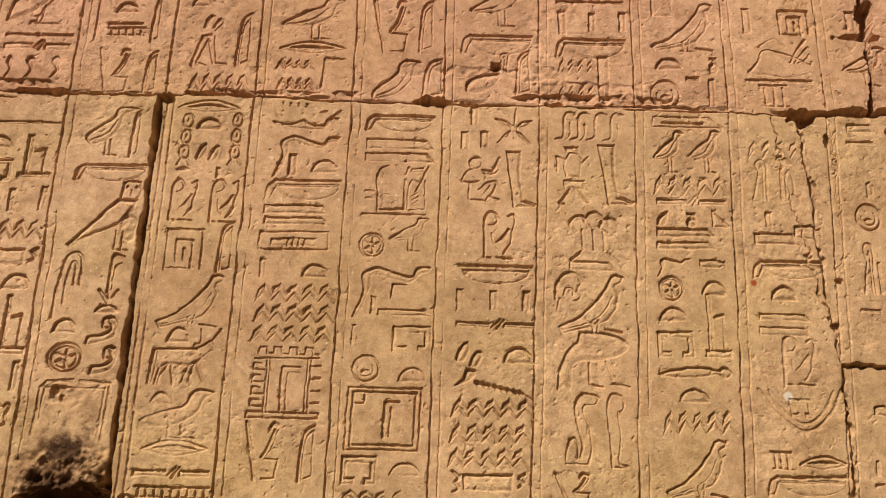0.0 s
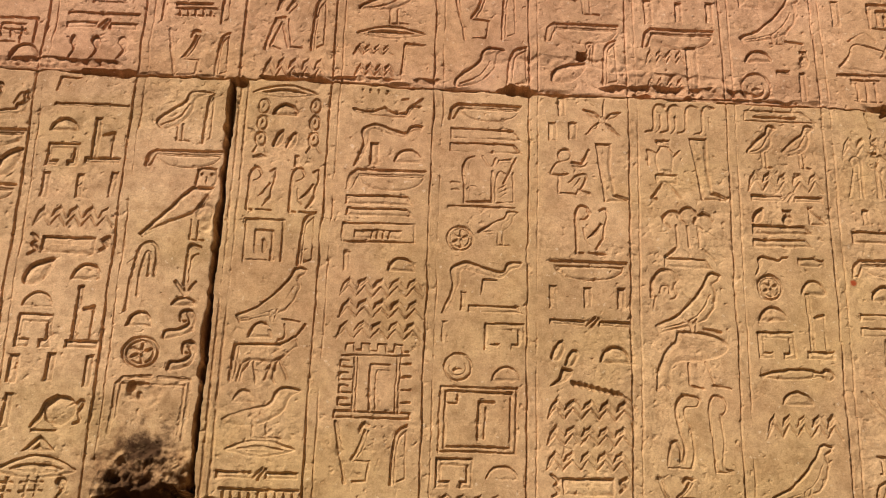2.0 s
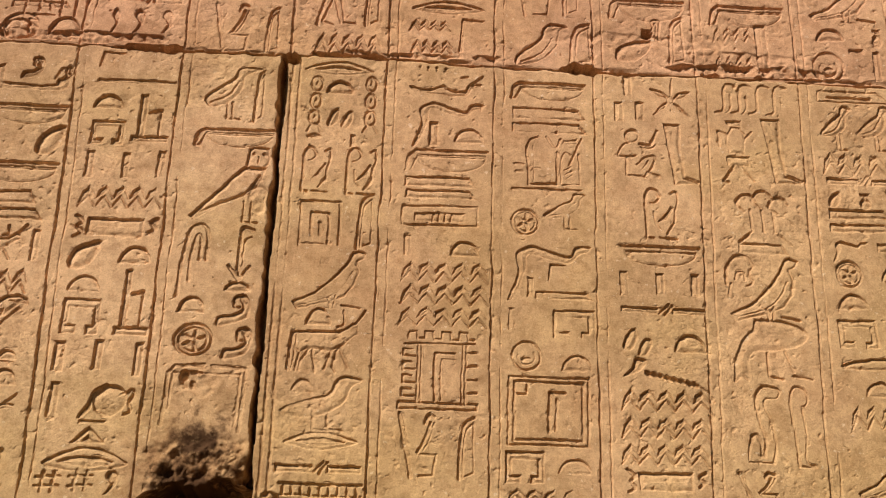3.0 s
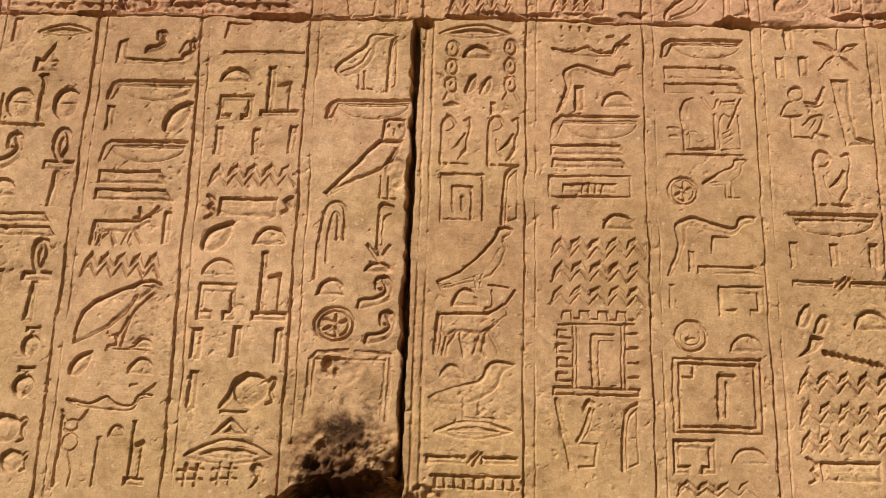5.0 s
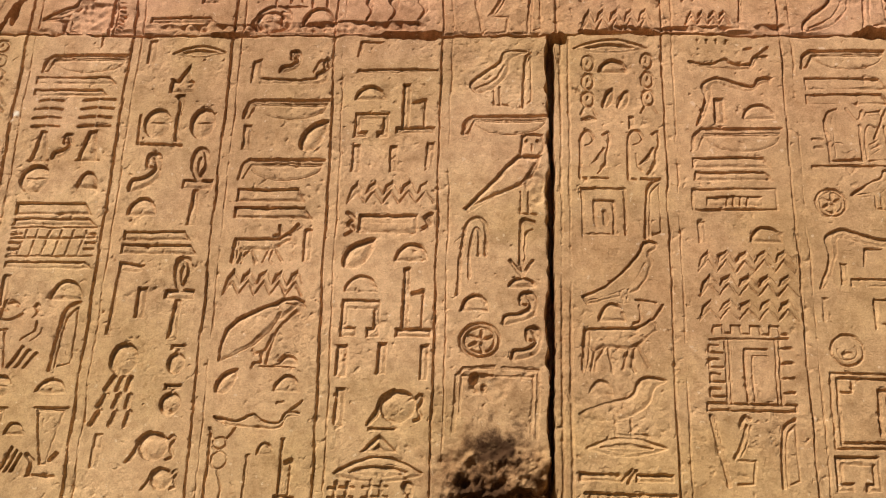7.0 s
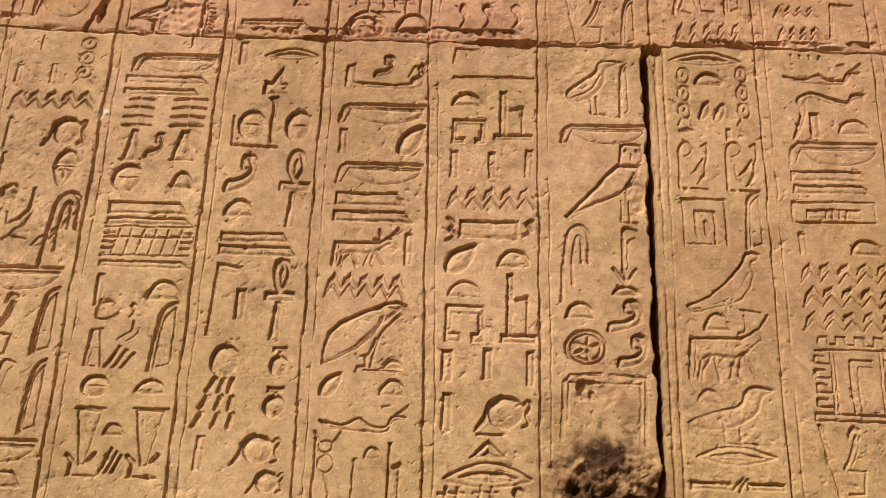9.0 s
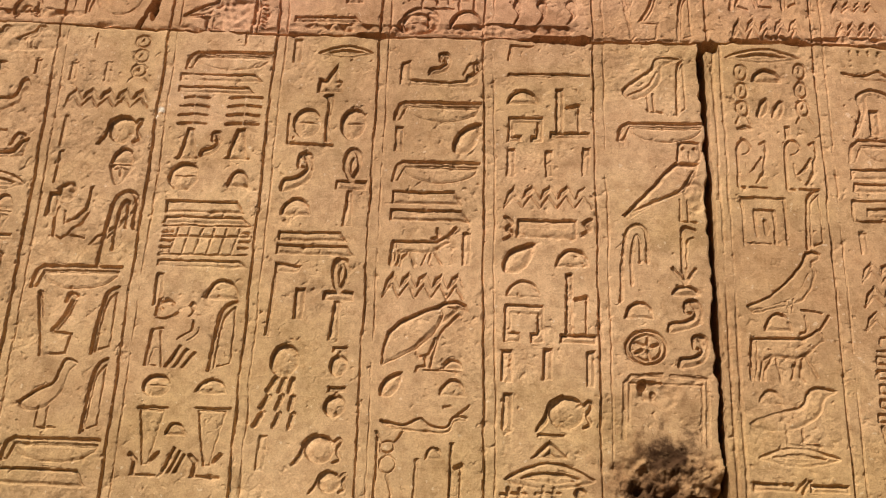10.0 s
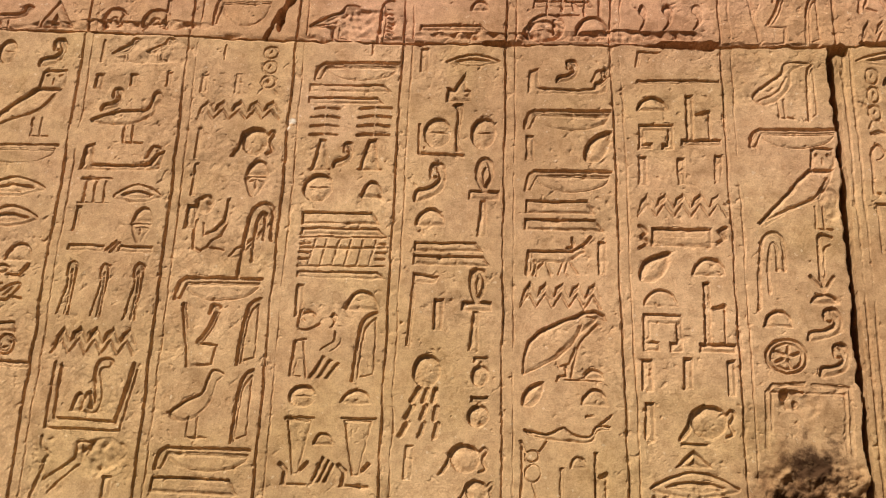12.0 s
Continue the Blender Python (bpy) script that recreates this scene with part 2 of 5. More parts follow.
def sign_zig(c, teeth=5):
    x = np.linspace(0, 1, 2 * teeth + 1)
    odd = np.arange(2 * teeth + 1) % 2
    for k in range(teeth):
        a, b = (x[2 * k], 0.40 if k else 0.12), (x[2 * k + 1] + 0.01, 1.0)
        mid = ((a[0] + b[0]) / 2, (a[1] + b[1]) / 2)
        c.fill([a, (mid[0] - 0.025, mid[1] + 0.12), b, (b[0] + 0.02, b[1] - 0.16), (mid[0] + 0.03, mid[1] - 0.10)], 0.6, 0.006)
        c.cut([b, (x[2 * k + 2], 0.46)], 0.0036, 0.42)
    c.cut(np.stack([x, np.where(odd, 0.56, 0.02)], 1), 0.0042, 0.58)


def sign_basket(c):
    c.cut([(0.1, 0.95), (1, 0.97)], 0.0065, 0.9)
    c.fill(np.vstack([arc(0.55, 0.72, 0.43, 0.72, 180, 360, 18), [(0.98, 0.72), (0.12, 0.72)]]), 0.12, 0.007, deep=0.55)
    c.cut(arc(0.55, 0.72, 0.43, 0.72, 180, 360, 18), 0.0034, 0.42)
    c.cut([(0.14, 0.74), (0.98, 0.76)], 0.0034, 0.45)
    c.curve([(0.0, 0.05), (0.03, 0.7), (0.12, 0.97)], width=0.007, deep=0.85)
    c.cut([(0.0, 0.05), (0.06, 0.06), (0.12, 0.62)], 0.0045, 0.6)


def sign_basin(c):
    c.cut([(0, 0.97), (1, 0.97)], 0.0065, 0.9)
    c.fill(np.vstack([arc(0.5, 0.75, 0.46, 0.75, 180, 360, 18), [(0.96, 0.75), (0.04, 0.75)]]), 0.14, 0.008, deep=0.6)
    c.cut(arc(0.5, 0.75, 0.46, 0.75, 180, 360, 18), 0.0036, 0.5)


def sign_mouth(c):
    c.shape([(0, 0.35), (0.22, 0.78), (0.5, 1), (0.78, 0.8), (1, 0.4), (0.75, 0.12), (0.5, 0), (0.22, 0.1)], floor=0.15, lift=0.008, deep=0.8)
    c.shape([(0.16, 0.42), (0.5, 0.66), (0.84, 0.42), (0.5, 0.2)], floor=0.5, deep=0.9)


def sign_egg(c):
    c.shape([(0, 0.1), (0.06, 0.55), (0.45, 0.88), (1, 1), (0.92, 0.5), (0.62, 0.08), (0.28, 0)], floor=0.2, lift=0.016, deep=1.1)


def sign_ring(c):
    c.cut(arc(0.5, 0.5, 0.47, 0.47), 0.0052, 0.8)
    c.cut(arc(0.5, 0.46, 0.28, 0.26, 170, 400, 16), 0.0040, 0.5)
    c.shape([(0.34, 0.36), (0.46, 0.46), (0.66, 0.42), (0.52, 0.28)], deep=0.7)


def sign_wheel(c):
    c.cut(arc(0.5, 0.5, 0.48, 0.48), 0.0055, 0.7)
    c.cut(arc(0.5, 0.5, 0.36, 0.36), 0.005, 0.55)
    for a in (20, 80, 150, 215, 285):
        b = math.radians(a)
        c.cut([(0.5 + 0.10 * math.cos(b), 0.5 + 0.10 * math.sin(b)), (0.5 + 0.29 * math.cos(b), 0.5 + 0.29 * math.sin(b))], 0.0075, 0.65)


def sign_disc(c):
    c.fill(arc(0.5, 0.5, 0.5, 0.5), 0.22, 0.017)
    c.cut([(0.04, 0.5), (0.96, 0.48)], 0.005, 0.5)


def sign_ball(c):
    c.fill(arc(0.55, 0.52, 0.32, 0.46), 0.18, 0.018, deep=1.1)
    c.fill(smooth([(0, 0), (0.16, 0.42), (0.24, 0.8), (0.5, 1), (0.3, 0.62), (0.22, 0.25), (0.1, 0)], True), 0.6)
    c.curve([(0.84, 0.7), (0.93, 0.86), (1, 0.76), (0.92, 0.5), (0.98, 0.22), (0.86, 0.12)], width=0.006, deep=0.7)


def sign_pot(c):
    c.fill(box(0.12, 0.80, 0.92, 1), 0.5, 0.007)
    c.fill(arc(0.5, 0.36, 0.48, 0.37), 0.22, 0.014, deep=1.1)
    c.cut([(0.5, 0.8), (0.5, 0.7)], 0.007)


def sign_house(c):
    c.fill([(0, 0), (0, 1), (1, 1), (1, 0), (0.66, 0), (0.66, 0.25), (0.82, 0.25), (0.82, 0.72), (0.17, 0.72), (0.17, 0.25), (0.40, 0.25), (0.40, 0)], 0.35, 0.008)


def sign_court(c):
    c.cut([(0.05, 0), (0.05, 0.97), (0.95, 0.97), (0.95, 0.05)], 0.0065, 0.85)
    c.cut([(0.05, 0.03), (0.6, 0.03)], 0.0045, 0.55)
    c.cut([(0.32, 0.2), (0.3, 0.72), (0.7, 0.72), (0.7, 0.05)], 0.0065, 0.75)
    c.cut([(0.52, 0.24), (0.5, 0.5), (0.55, 0.3)], 0.008, 0.8)


def sign_frame(c):
    c.cut([(0.02, 0.30), (0.03, 0.90), (0.12, 0.98), (0.45, 1.0)], 0.007, 0.55)
    c.cut([(0.55, 0.99), (0.95, 0.97)], 0.007, 0.5)
    c.cut([(0.96, 0.95), (0.94, 0.25)], 0.007, 0.45)
    c.cut([(0.07, 0.5), (0.09, 0.9), (0.9, 0.9), (0.88, 0.3)], 0.005, 0.4)


def sign_enclosure(c):
    c.cut([(0, 0), (0.02, 1), (1, 1), (0.98, 0), (0, 0)], 0.0055, 0.7)
    c.cut([(0.07, 0.07), (0.09, 0.93), (0.93, 0.93), (0.91, 0.08), (0.07, 0.07)], 0.0065, 0.75)
    c.cut([(0.12, 0.74), (0.24, 0.74), (0.25, 0.92)], 0.005, 0.7)
    c.cut([(0.50, 0.22), (0.52, 0.78), (0.70, 0.78)], 0.007, 0.85)
    c.cut([(0.58, 0.22), (0.60, 0.68)], 0.005, 0.6)


def sign_serekh(c):
    c.cut([(0, 0.10), (0, 0.02), (1, 0.03), (1, 0.09)], 0.0045, 0.65)
    c.cut([(0, 0.10), (1, 0.10)], 0.0048, 0.7)
    for x, w in ((0.23, 0.0050), (0.27, 0.0036), (0.80, 0.0036), (0.85, 0.0050)):
        c.cut([(x, 0.10), (x + 0.01, 0.82)], w, 0.6)
    c.cut([(0.45, 0.14), (0.46, 0.72), (0.70, 0.72)], 0.0060, 0.8)
    c.cut([(0.53, 0.14), (0.54, 0.64), (0.70, 0.64)], 0.0036, 0.45)
    c.cut([(0.06, 0.83), (0.96, 0.85)], 0.0050, 0.7)
    for x in (0.10, 0.32, 0.54, 0.76):
        c.cut([(x, 0.90), (x + 0.01, 0.99), (x + 0.11, 0.99), (x + 0.12, 0.90), (x + 0.20, 0.90)], 0.0048, 0.7)
    for i in range(4):
        y = 0.18 + 0.165 * i
        c.cut([(0.20, y), (0.04, y), (0.04, y + 0.09), (0.15, y + 0.09)], 0.0048, 0.7)
        c.cut([(0.88, y + 0.05), (1.0, y + 0.06)], 0.0055, 0.75)


def sign_chest(c):
    c.fill(box(0.16, 0.08, 0.84, 0.92), 0.22, 0.010, deep=0.9)
    c.curve([(0.02, 1), (0.10, 0.75), (0.05, 0.5), (0.11, 0.25), (0.03, 0)], width=0.007, deep=0.8)
    c.curve([(1, 0.95), (0.92, 0.75), (0.97, 0.5), (0.91, 0.3)], width=0.007, deep=0.8)


def sign_panel(c):
    c.cut([(0, 0.95), (1, 1), (1, 0.05), (0, 0), (0, 0.95)], 0.0055, 0.7)
    c.fill(box(0.16, 0.22, 0.84, 0.66), 0.5, 0.007, deep=0.7)
    for x in (0.40, 0.48, 0.56, 0.64):
        c.cut([(x, 0.24), (x + 0.02, 0.62)], 0.0045, 0.9)


def sign_bean(c):
    c.shape([(0, 0.12), (0.12, 0.5), (0.5, 0.95), (0.9, 1), (0.98, 0.6), (0.58, 0.06), (0.2, 0)], floor=0.25, lift=0.009)


def sign_fish(c):
    c.shape([(0, 0.35), (0.3, 0.85), (0.6, 1), (0.80, 0.75), (0.90, 1), (1, 0.5), (0.92, 0.0), (0.80, 0.3), (0.5, 0.1), (0.2, 0.1)], floor=0.2, lift=0.009)


def sign_throne(c):
    c.fill(box(0, 0, 1, 0.13), 0.35, 0.008)
    c.fill(box(0.14, 0.12, 0.34, 1), 0.4, 0.009)
    c.cut([(0.42, 0.62), (0.72, 0.66)], 0.008, 0.85)
    c.cut([(0.74, 0.64), (0.72, 0.14)], 0.0045, 0.5)


def sign_face(c):
    c.fill(np.vstack([arc(0.5, 0.58, 0.48, 0.42, 0, 180, 16), [(0, 0.56), (1, 0.56)]]), 0.25, 0.013)
    c.fill(smooth([(0.04, 0.50), (0.5, 0.54), (0.96, 0.50), (0.76, 0.20), (0.56, 0), (0.42, 0), (0.24, 0.20)], True), 0.14, 0.007, deep=0.5)
    c.cut([(0.02, 0.50), (0.22, 0.20), (0.40, 0.02)], 0.0050, 0.7)
    c.cut([(0.24, 0.40), (0.40, 0.42)], 0.0036, 0.5)
    c.cut([(0.60, 0.42), (0.76, 0.40)], 0.0036, 0.5)
    c.cut([(0.5, 0.44), (0.5, 0.24)], 0.0045, 0.5)


def sign_mat(c):
    for y in (0.95, 0.62, 0.05):
        c.cut([(0, y), (1, y + 0.02)], 0.005, 0.55)
    n = 6
    for i in range(n):
        x = 0.14 + 0.72 * i / (n - 1)
        c.cut([(x - 0.03, 0.12), (x + 0.03, 0.88)], 0.005, 0.42)
    for y in (0.28, 0.48, 0.76):
        c.cut([(0, y), (0.10, y)], 0.0055, 0.7)
        c.cut([(0.90, y), (1, y)], 0.0055, 0.7)


def sign_angle(c):
    c.fill([(0, 0), (0.12, 1), (1, 0.95), (0.9, 0.86), (0.26, 0.86), (0.16, 0)], 0.5, 0.008)


def sign_flame(c):
    c.fill([(0.02, 0), (0.06, 0.5), (0.3, 0.45), (0.75, 1), (0.85, 0.45), (1, 0.4), (0.95, 0)], 0.2, 0.013)
    c.cut([(0.1, 0.05), (0.95, 0.05)], 0.004, 0.5)


def sign_hook(c):
    c.fill(smooth([(0.72, 1), (0.95, 0.98), (0.90, 0.2), (1, 0.12), (0.82, 0.15), (0.82, 0.85)], True), 0.5, 0.008)
    c.cut([(0, 0.6), (0.02, 0.05), (1, 0.02)], 0.006, 0.75)


def sign_curl(c):
    c.fill(smooth([(0, 0), (0.05, 0.30), (0.5, 0.40), (0.75, 0.62), (0.62, 0.85), (0.45, 0.75), (0.5, 0.98), (0.85, 1), (1, 0.65), (0.85, 0.25), (0.4, 0.05)], True), 0.35, 0.010)
    c.curve([(0.66, 0.62), (0.52, 0.62), (0.5, 0.78)], width=0.006, deep=0.8)


def sign_ankh(c):
    c.cut(smooth([(0.5, 0.6), (0.28, 0.78), (0.34, 0.97), (0.62, 0.98), (0.74, 0.8), (0.5, 0.6)]), 0.010, 0.9)
    c.shape([(0.5, 0.68), (0.42, 0.82), (0.52, 0.9), (0.62, 0.82)], floor=0.6, deep=0.8)
    c.fill(box(0.02, 0.48, 1, 0.60), 0.4, 0.008)
    c.fill([(0.32, 0), (0.40, 0.48), (0.60, 0.48), (0.66, 0)], 0.4, 0.009)


def sign_sunrays(c):
    c.fill(arc(0.58, 0.80, 0.34, 0.20), 0.2, 0.018, deep=1.1)
    for x0, x1 in ((0.42, 0.05), (0.62, 0.52), (0.80, 0.92)):
        for i in range(3):
            a, b = 0.58 - 0.2 * i, 0.44 - 0.2 * i
            xa, xb = x0 + (x1 - x0) * (0.62 - a) / 0.62, x0 + (x1 - x0) * (0.62 - b) / 0.62
            c.cut([(xa + 0.03, a), (xb - 0.05, b)], 0.011, 0.9)


def sign_djed(c):
    for i in range(4):
        y = 0.98 - 0.14 * i
        c.cut([(0.0 if i else 0.1, y - 0.02), (0.44, y)], 0.0062, 0.8)
        c.cut([(0.58, y), (1, y - 0.02)], 0.0058, 0.7)
    c.fill([(0.14, 0), (0.36, 0.48), (0.62, 0.48), (0.78, 0)], 0.3, 0.011)
    c.cut([(0.10, 0.02), (0.82, 0.02)], 0.005, 0.5)


def sign_vase(c):
    c.cut([(0, 0.98), (1, 0.98)], 0.005, 0.8)
    c.fill([(0.06, 0.96), (0.94, 0.96), (0.62, 0.16), (0.40, 0.16)], 0.10, 0.006, deep=0.75)
    c.cut([(0.0, 0.3), (0.2, 0.22), (0.16, 0.05)], 0.008, 0.8)
    c.cut([(0.72, 0.24), (0.9, 0.34)], 0.008, 0.8)
    c.cut([(0.1, 0.02), (0.9, 0.02)], 0.005, 0.5)


def sign_hash(c):
    for k in (0.25, 0.72):
        c.cut([(k, 0), (k + 0.04, 1)], 0.0065, 0.65)
        c.cut([(0, k - 0.02), (1, k + 0.03)], 0.0065, 0.65)


def sign_beads(c):
    for y in (0.86, 0.55, 0.25):
        c.cut(arc(0.5, y, 0.38, 0.13, n=14), 0.005, 0.7)
        c.shape([(0.4, y - 0.03), (0.5, y + 0.05), (0.6, y)], deep=0.8)
    c.curve([(0.05, 0.0), (0.3, 0.12), (0.7, 0.12), (1, 0.0)], width=0.005, deep=0.6)


def sign_loop(c):
    c.cut(smooth([(0.0, 0), (0.08, 0.55), (0.2, 0.88), (0.55, 1), (0.85, 0.88), (0.88, 0.5)]), 0.0078, 0.85)
    c.cut(smooth([(0.36, 0.2), (0.36, 0.6), (0.48, 0.84), (0.64, 0.8), (0.66, 0.5)]), 0.007, 0.75)


def sign_plant(c):
    c.curve([(0.42, 0.2), (0.45, 0.75), (0.5, 0.95), (0.95, 0.92)], width=0.009, deep=0.85)
    c.curve([(0.62, 0.25), (0.64, 0.7), (0.9, 0.78)], width=0.005, deep=0.6)
    for x in (0, 0.5, 0.95):
        c.cut([(0.5, 0.0), (x, 0.24)], 0.008, 0.8)


def sign_arm(c):
    c.fill(smooth([(0.6, 1), (0.75, 0.8), (0.72, 0.5), (0.4, 0.25), (0, 0.02), (0.1, 0.2), (0.5, 0.45), (0.62, 0.7)], True), 0.5)
    c.curve([(0.95, 0.62), (0.9, 0.35), (0.5, 0.0)], width=0.005, deep=0.55)


def sign_crook(c):
    c.fill([(0, 0.05), (0.12, 0.06), (0.44, 0.60), (0.42, 0.80), (0.34, 0.62)], 0.7, 0.008)
    c.curve([(0.34, 0.76), (0.30, 0.92), (0.50, 1.0), (0.78, 0.96), (0.84, 0.82), (0.78, 0.45), (0.76, 0.06)], width=0.0050, deep=0.65)
    c.curve([(0.52, 0.80), (0.60, 0.86), (0.64, 0.70), (0.60, 0.30), (0.56, 0.06)], width=0.0038, deep=0.45)


def sign_tub(c):
    c.cut([(0.04, 0.98), (0.05, 0.06), (0.92, 0.05)], 0.0048, 0.65)
    c.cut([(0.98, 0.98), (0.93, 0.62), (0.86, 0.17)], 0.0078, 0.9)
    c.cut([(0.86, 0.17), (0.14, 0.20), (0.12, 0.92)], 0.0055, 0.75)
    c.cut([(1.03, 0.90), (0.93, 0.06)], 0.0040, 0.5)


def sign_bowl(c):
    c.curve([(0.0, 0.95), (0.2, 0.45), (0.5, 0.1), (0.8, 0.45), (0.98, 1)], width=0.007, deep=0.6)
    c.curve([(0.12, 0.95), (0.28, 0.5), (0.5, 0.25), (0.72, 0.5), (0.88, 0.95)], width=0.006, deep=0.5)
    c.cut([(0.5, 0.1), (0.5, 0)], 0.006, 0.6)


def sign_cobra(c):
    c.curve([(0.30, 0.10), (0.42, 0.30), (0.24, 0.60), (0.20, 0.84), (0.40, 0.99), (0.80, 1.0), (1.0, 0.95)], width=0.0060, deep=0.8)
    c.curve([(1.0, 0.94), (0.86, 0.86), (0.52, 0.84), (0.46, 0.74), (0.66, 0.50), (0.72, 0.20), (0.56, 0.02)], width=0.0040, deep=0.5)
    c.curve([(-0.22, 0.06), (-0.08, 0.30), (0.10, 0.38), (0.26, 0.26), (0.22, 0.10)], width=0.0055, deep=0.75)
    c.cut([(-0.25, 0.02), (0.60, 0.01)], 0.0042, 0.5)


def sign_snake(c):
    c.fill(smooth([(0.0, 0.0), (0.12, 0.5), (0.1, 0.85), (0.3, 1), (0.55, 0.88), (0.75, 0.82), (0.82, 0.98), (1, 1), (0.98, 0.9), (0.86, 0.84), (0.74, 0.68), (0.5, 0.74), (0.25, 0.84), (0.22, 0.55), (0.1, 0.1)], True), 0.4, 0.010)


def sign_loops(c):
    for x in (0.0, 0.22, 0.46, 0.70):
        c.curve([(x, 0.10), (x + 0.11, 0.22), (x + 0.13, 0.78), (x + 0.20, 0.96), (x + 0.30, 0.90)], width=0.0065, deep=0.75)
        c.curve([(x + 0.22, 0.62), (x + 0.21, 0.25), (x + 0.15, 0.08)], width=0.0045, deep=0.45)


def sign_star(c):
    for a, reach, wide in ((84, 0.56, 0.035), (152, 0.56, 0.085), (24, 0.54, 0.085), (222, 0.60, 0.060), (316, 0.60, 0.060)):
        d, n = (math.cos(math.radians(a)), math.sin(math.radians(a))), (-math.sin(math.radians(a)), math.cos(math.radians(a)))
        leaf = [(0.10, 0.3), (0.28, 1.0), (reach, 0.25), (reach, -0.25), (0.28, -1.0), (0.10, -0.3)]
        c.fill([(0.48 + r * d[0] + wide * k * n[0], 0.46 + r * d[1] + wide * k * n[1]) for r, k in leaf], 0.12, 0.006)
    c.cut(arc(0.48, 0.46, 0.09, 0.09, n=12), 0.0035, 0.4)


def sign_leg(c):
    c.fill([(0, 1), (0.5, 1), (0.46, 0.6), (0.56, 0.12), (1, 0.04), (0.98, 0), (0.24, 0), (0.1, 0.6)], 0.14, 0.008, deep=0.95)
    c.cut([(0.5, 1), (0.46, 0.6), (0.55, 0.13), (1, 0.05)], 0.0036, 0.5)


def sign_spine(c):
    c.fill(smooth([(0, 0.55), (0.1, 0.75), (0.14, 1), (0.26, 0.95), (0.2, 0.7), (0.1, 0.6)], True), 0.5)
    for i in range(8):
        c.cut([(0.26 + 0.075 * i, 0.66 - 0.035 * i), (0.30 + 0.075 * i, 0.60 - 0.035 * i)], 0.009, 0.9)
    c.curve([(0.8, 0.38), (0.92, 0.25), (1, 0)], width=0.005, deep=0.5)


def sign_peak(c):
    c.fill([(0, 0), (0.5, 1), (1, 0)], 0.15, 0.010, deep=0.9)
    c.fill([(0.34, 0.1), (0.5, 0.5), (0.66, 0.1)], 0.6)


def sign_boat(c):
    c.fill([(0, 0.02), (0.02, 0.92), (0.14, 1), (0.15, 0.28), (0.62, 0.22), (0.82, 0.3), (0.9, 0.7), (1, 0.75), (0.95, 0.1), (0.85, 0)], 0.3, 0.010)
    c.curve([(0.78, 0.5), (0.84, 0.9), (0.92, 0.85)], width=0.006, deep=0.7)


def sign_arch(c):
    c.curve([(0.0, 0.0), (0.05, 0.6), (0.25, 1), (0.6, 0.9)], width=0.007, deep=0.8)
    c.curve([(0.28, 0.05), (0.3, 0.55), (0.5, 0.72), (0.7, 0.5), (0.72, 0.05)], width=0.005, deep=0.45)
    c.cut([(0.6, 0.1), (0.98, 0.0)], 0.0055, 0.6)


def sign_shrine(c):
    c.curve([(0.20, 0.04), (0.19, 0.40), (0.18, 0.70), (0.22, 0.90), (0.34, 0.97)], width=0.0062, deep=0.8)
    c.cut([(0.27, 0.10), (0.26, 0.80), (0.34, 0.90)], 0.0035, 0.4)
    c.cut([(0.0, 0.42), (0.12, 0.43)], 0.0070, 0.6)
    c.cut([(0.02, 0.28), (0.09, 0.29)], 0.0070, 0.6)
    c.cut([(0.61, 0.68), (0.61, 0.08), (0.22, 0.06)], 0.0060, 0.75)
    c.curve([(0.23, 0.30), (0.28, 0.37), (0.36, 0.36)], width=0.0040, deep=0.45)
    c.curve([(0.46, 0.98), (0.52, 0.86), (0.60, 0.78), (0.66, 0.94)], width=0.0060, deep=0.65)
    c.fill([(0.68, 0.84), (0.70, 0.92), (0.90, 0.95), (0.92, 0.86)], 0.4, 0.006, deep=0.7)
    c.cut([(0.97, 0.95), (0.79, 0.45)], 0.0052, 0.6)
    c.cut([(0.93, 0.66), (0.93, 0.08), (0.68, 0.06)], 0.0042, 0.5)
    c.curve([(0.66, 0.10), (0.67, 0.50), (0.72, 0.68), (0.80, 0.64)], width=0.0042, deep=0.5)
    for k in range(3):
        c.cut([(0.72, 0.16 + 0.09 * k), (0.82, 0.24 + 0.09 * k)], 0.0040, 0.4)


def sign_porter(c):
    c.fill(box(0.32, 0.91, 0.72, 1), 0.6, 0.008)
    c.fill([(0.22, 0.62), (0.26, 0.76), (0.42, 0.90), (0.62, 0.90), (0.80, 0.78), (0.72, 0.46), (0.30, 0.46)], 0.2, 0.009, deep=0.7)
    c.cut([(0.05, 0.58), (0.05, 0.82), (0.28, 0.76)], 0.006, 0.75)
    c.cut([(0.98, 0.82), (0.80, 0.72)], 0.006, 0.6)
    c.fill(box(0.22, 0.27, 0.86, 0.42), 0.3, 0.007, deep=0.7)
    c.cut([(0.40, 0.26), (0.08, 0.02), (0.22, 0.0)], 0.007, 0.75)
    c.cut([(0.62, 0.26), (0.92, 0.03)], 0.005, 0.5)


def sign_plumes(c):
    for x, y in ((0.20, 0.84), (0.50, 0.92), (0.80, 0.82)):
        c.cut(arc(x, y - 0.16, 0.18, 0.22, 25, 175, 10), 0.0065, 0.8)
        c.cut([(x - 0.18, y - 0.16), (x - 0.04, y - 0.26)], 0.0045, 0.5)
    for x in (0.26, 0.48, 0.68):
        c.cut([(x, 0.62), (x + 0.02, 0.22)], 0.005, 0.55)
    c.cut([(0.22, 0.18), (0.02, 0.0)], 0.007, 0.75)
    c.cut([(0.76, 0.18), (0.95, 0.0)], 0.006, 0.6)


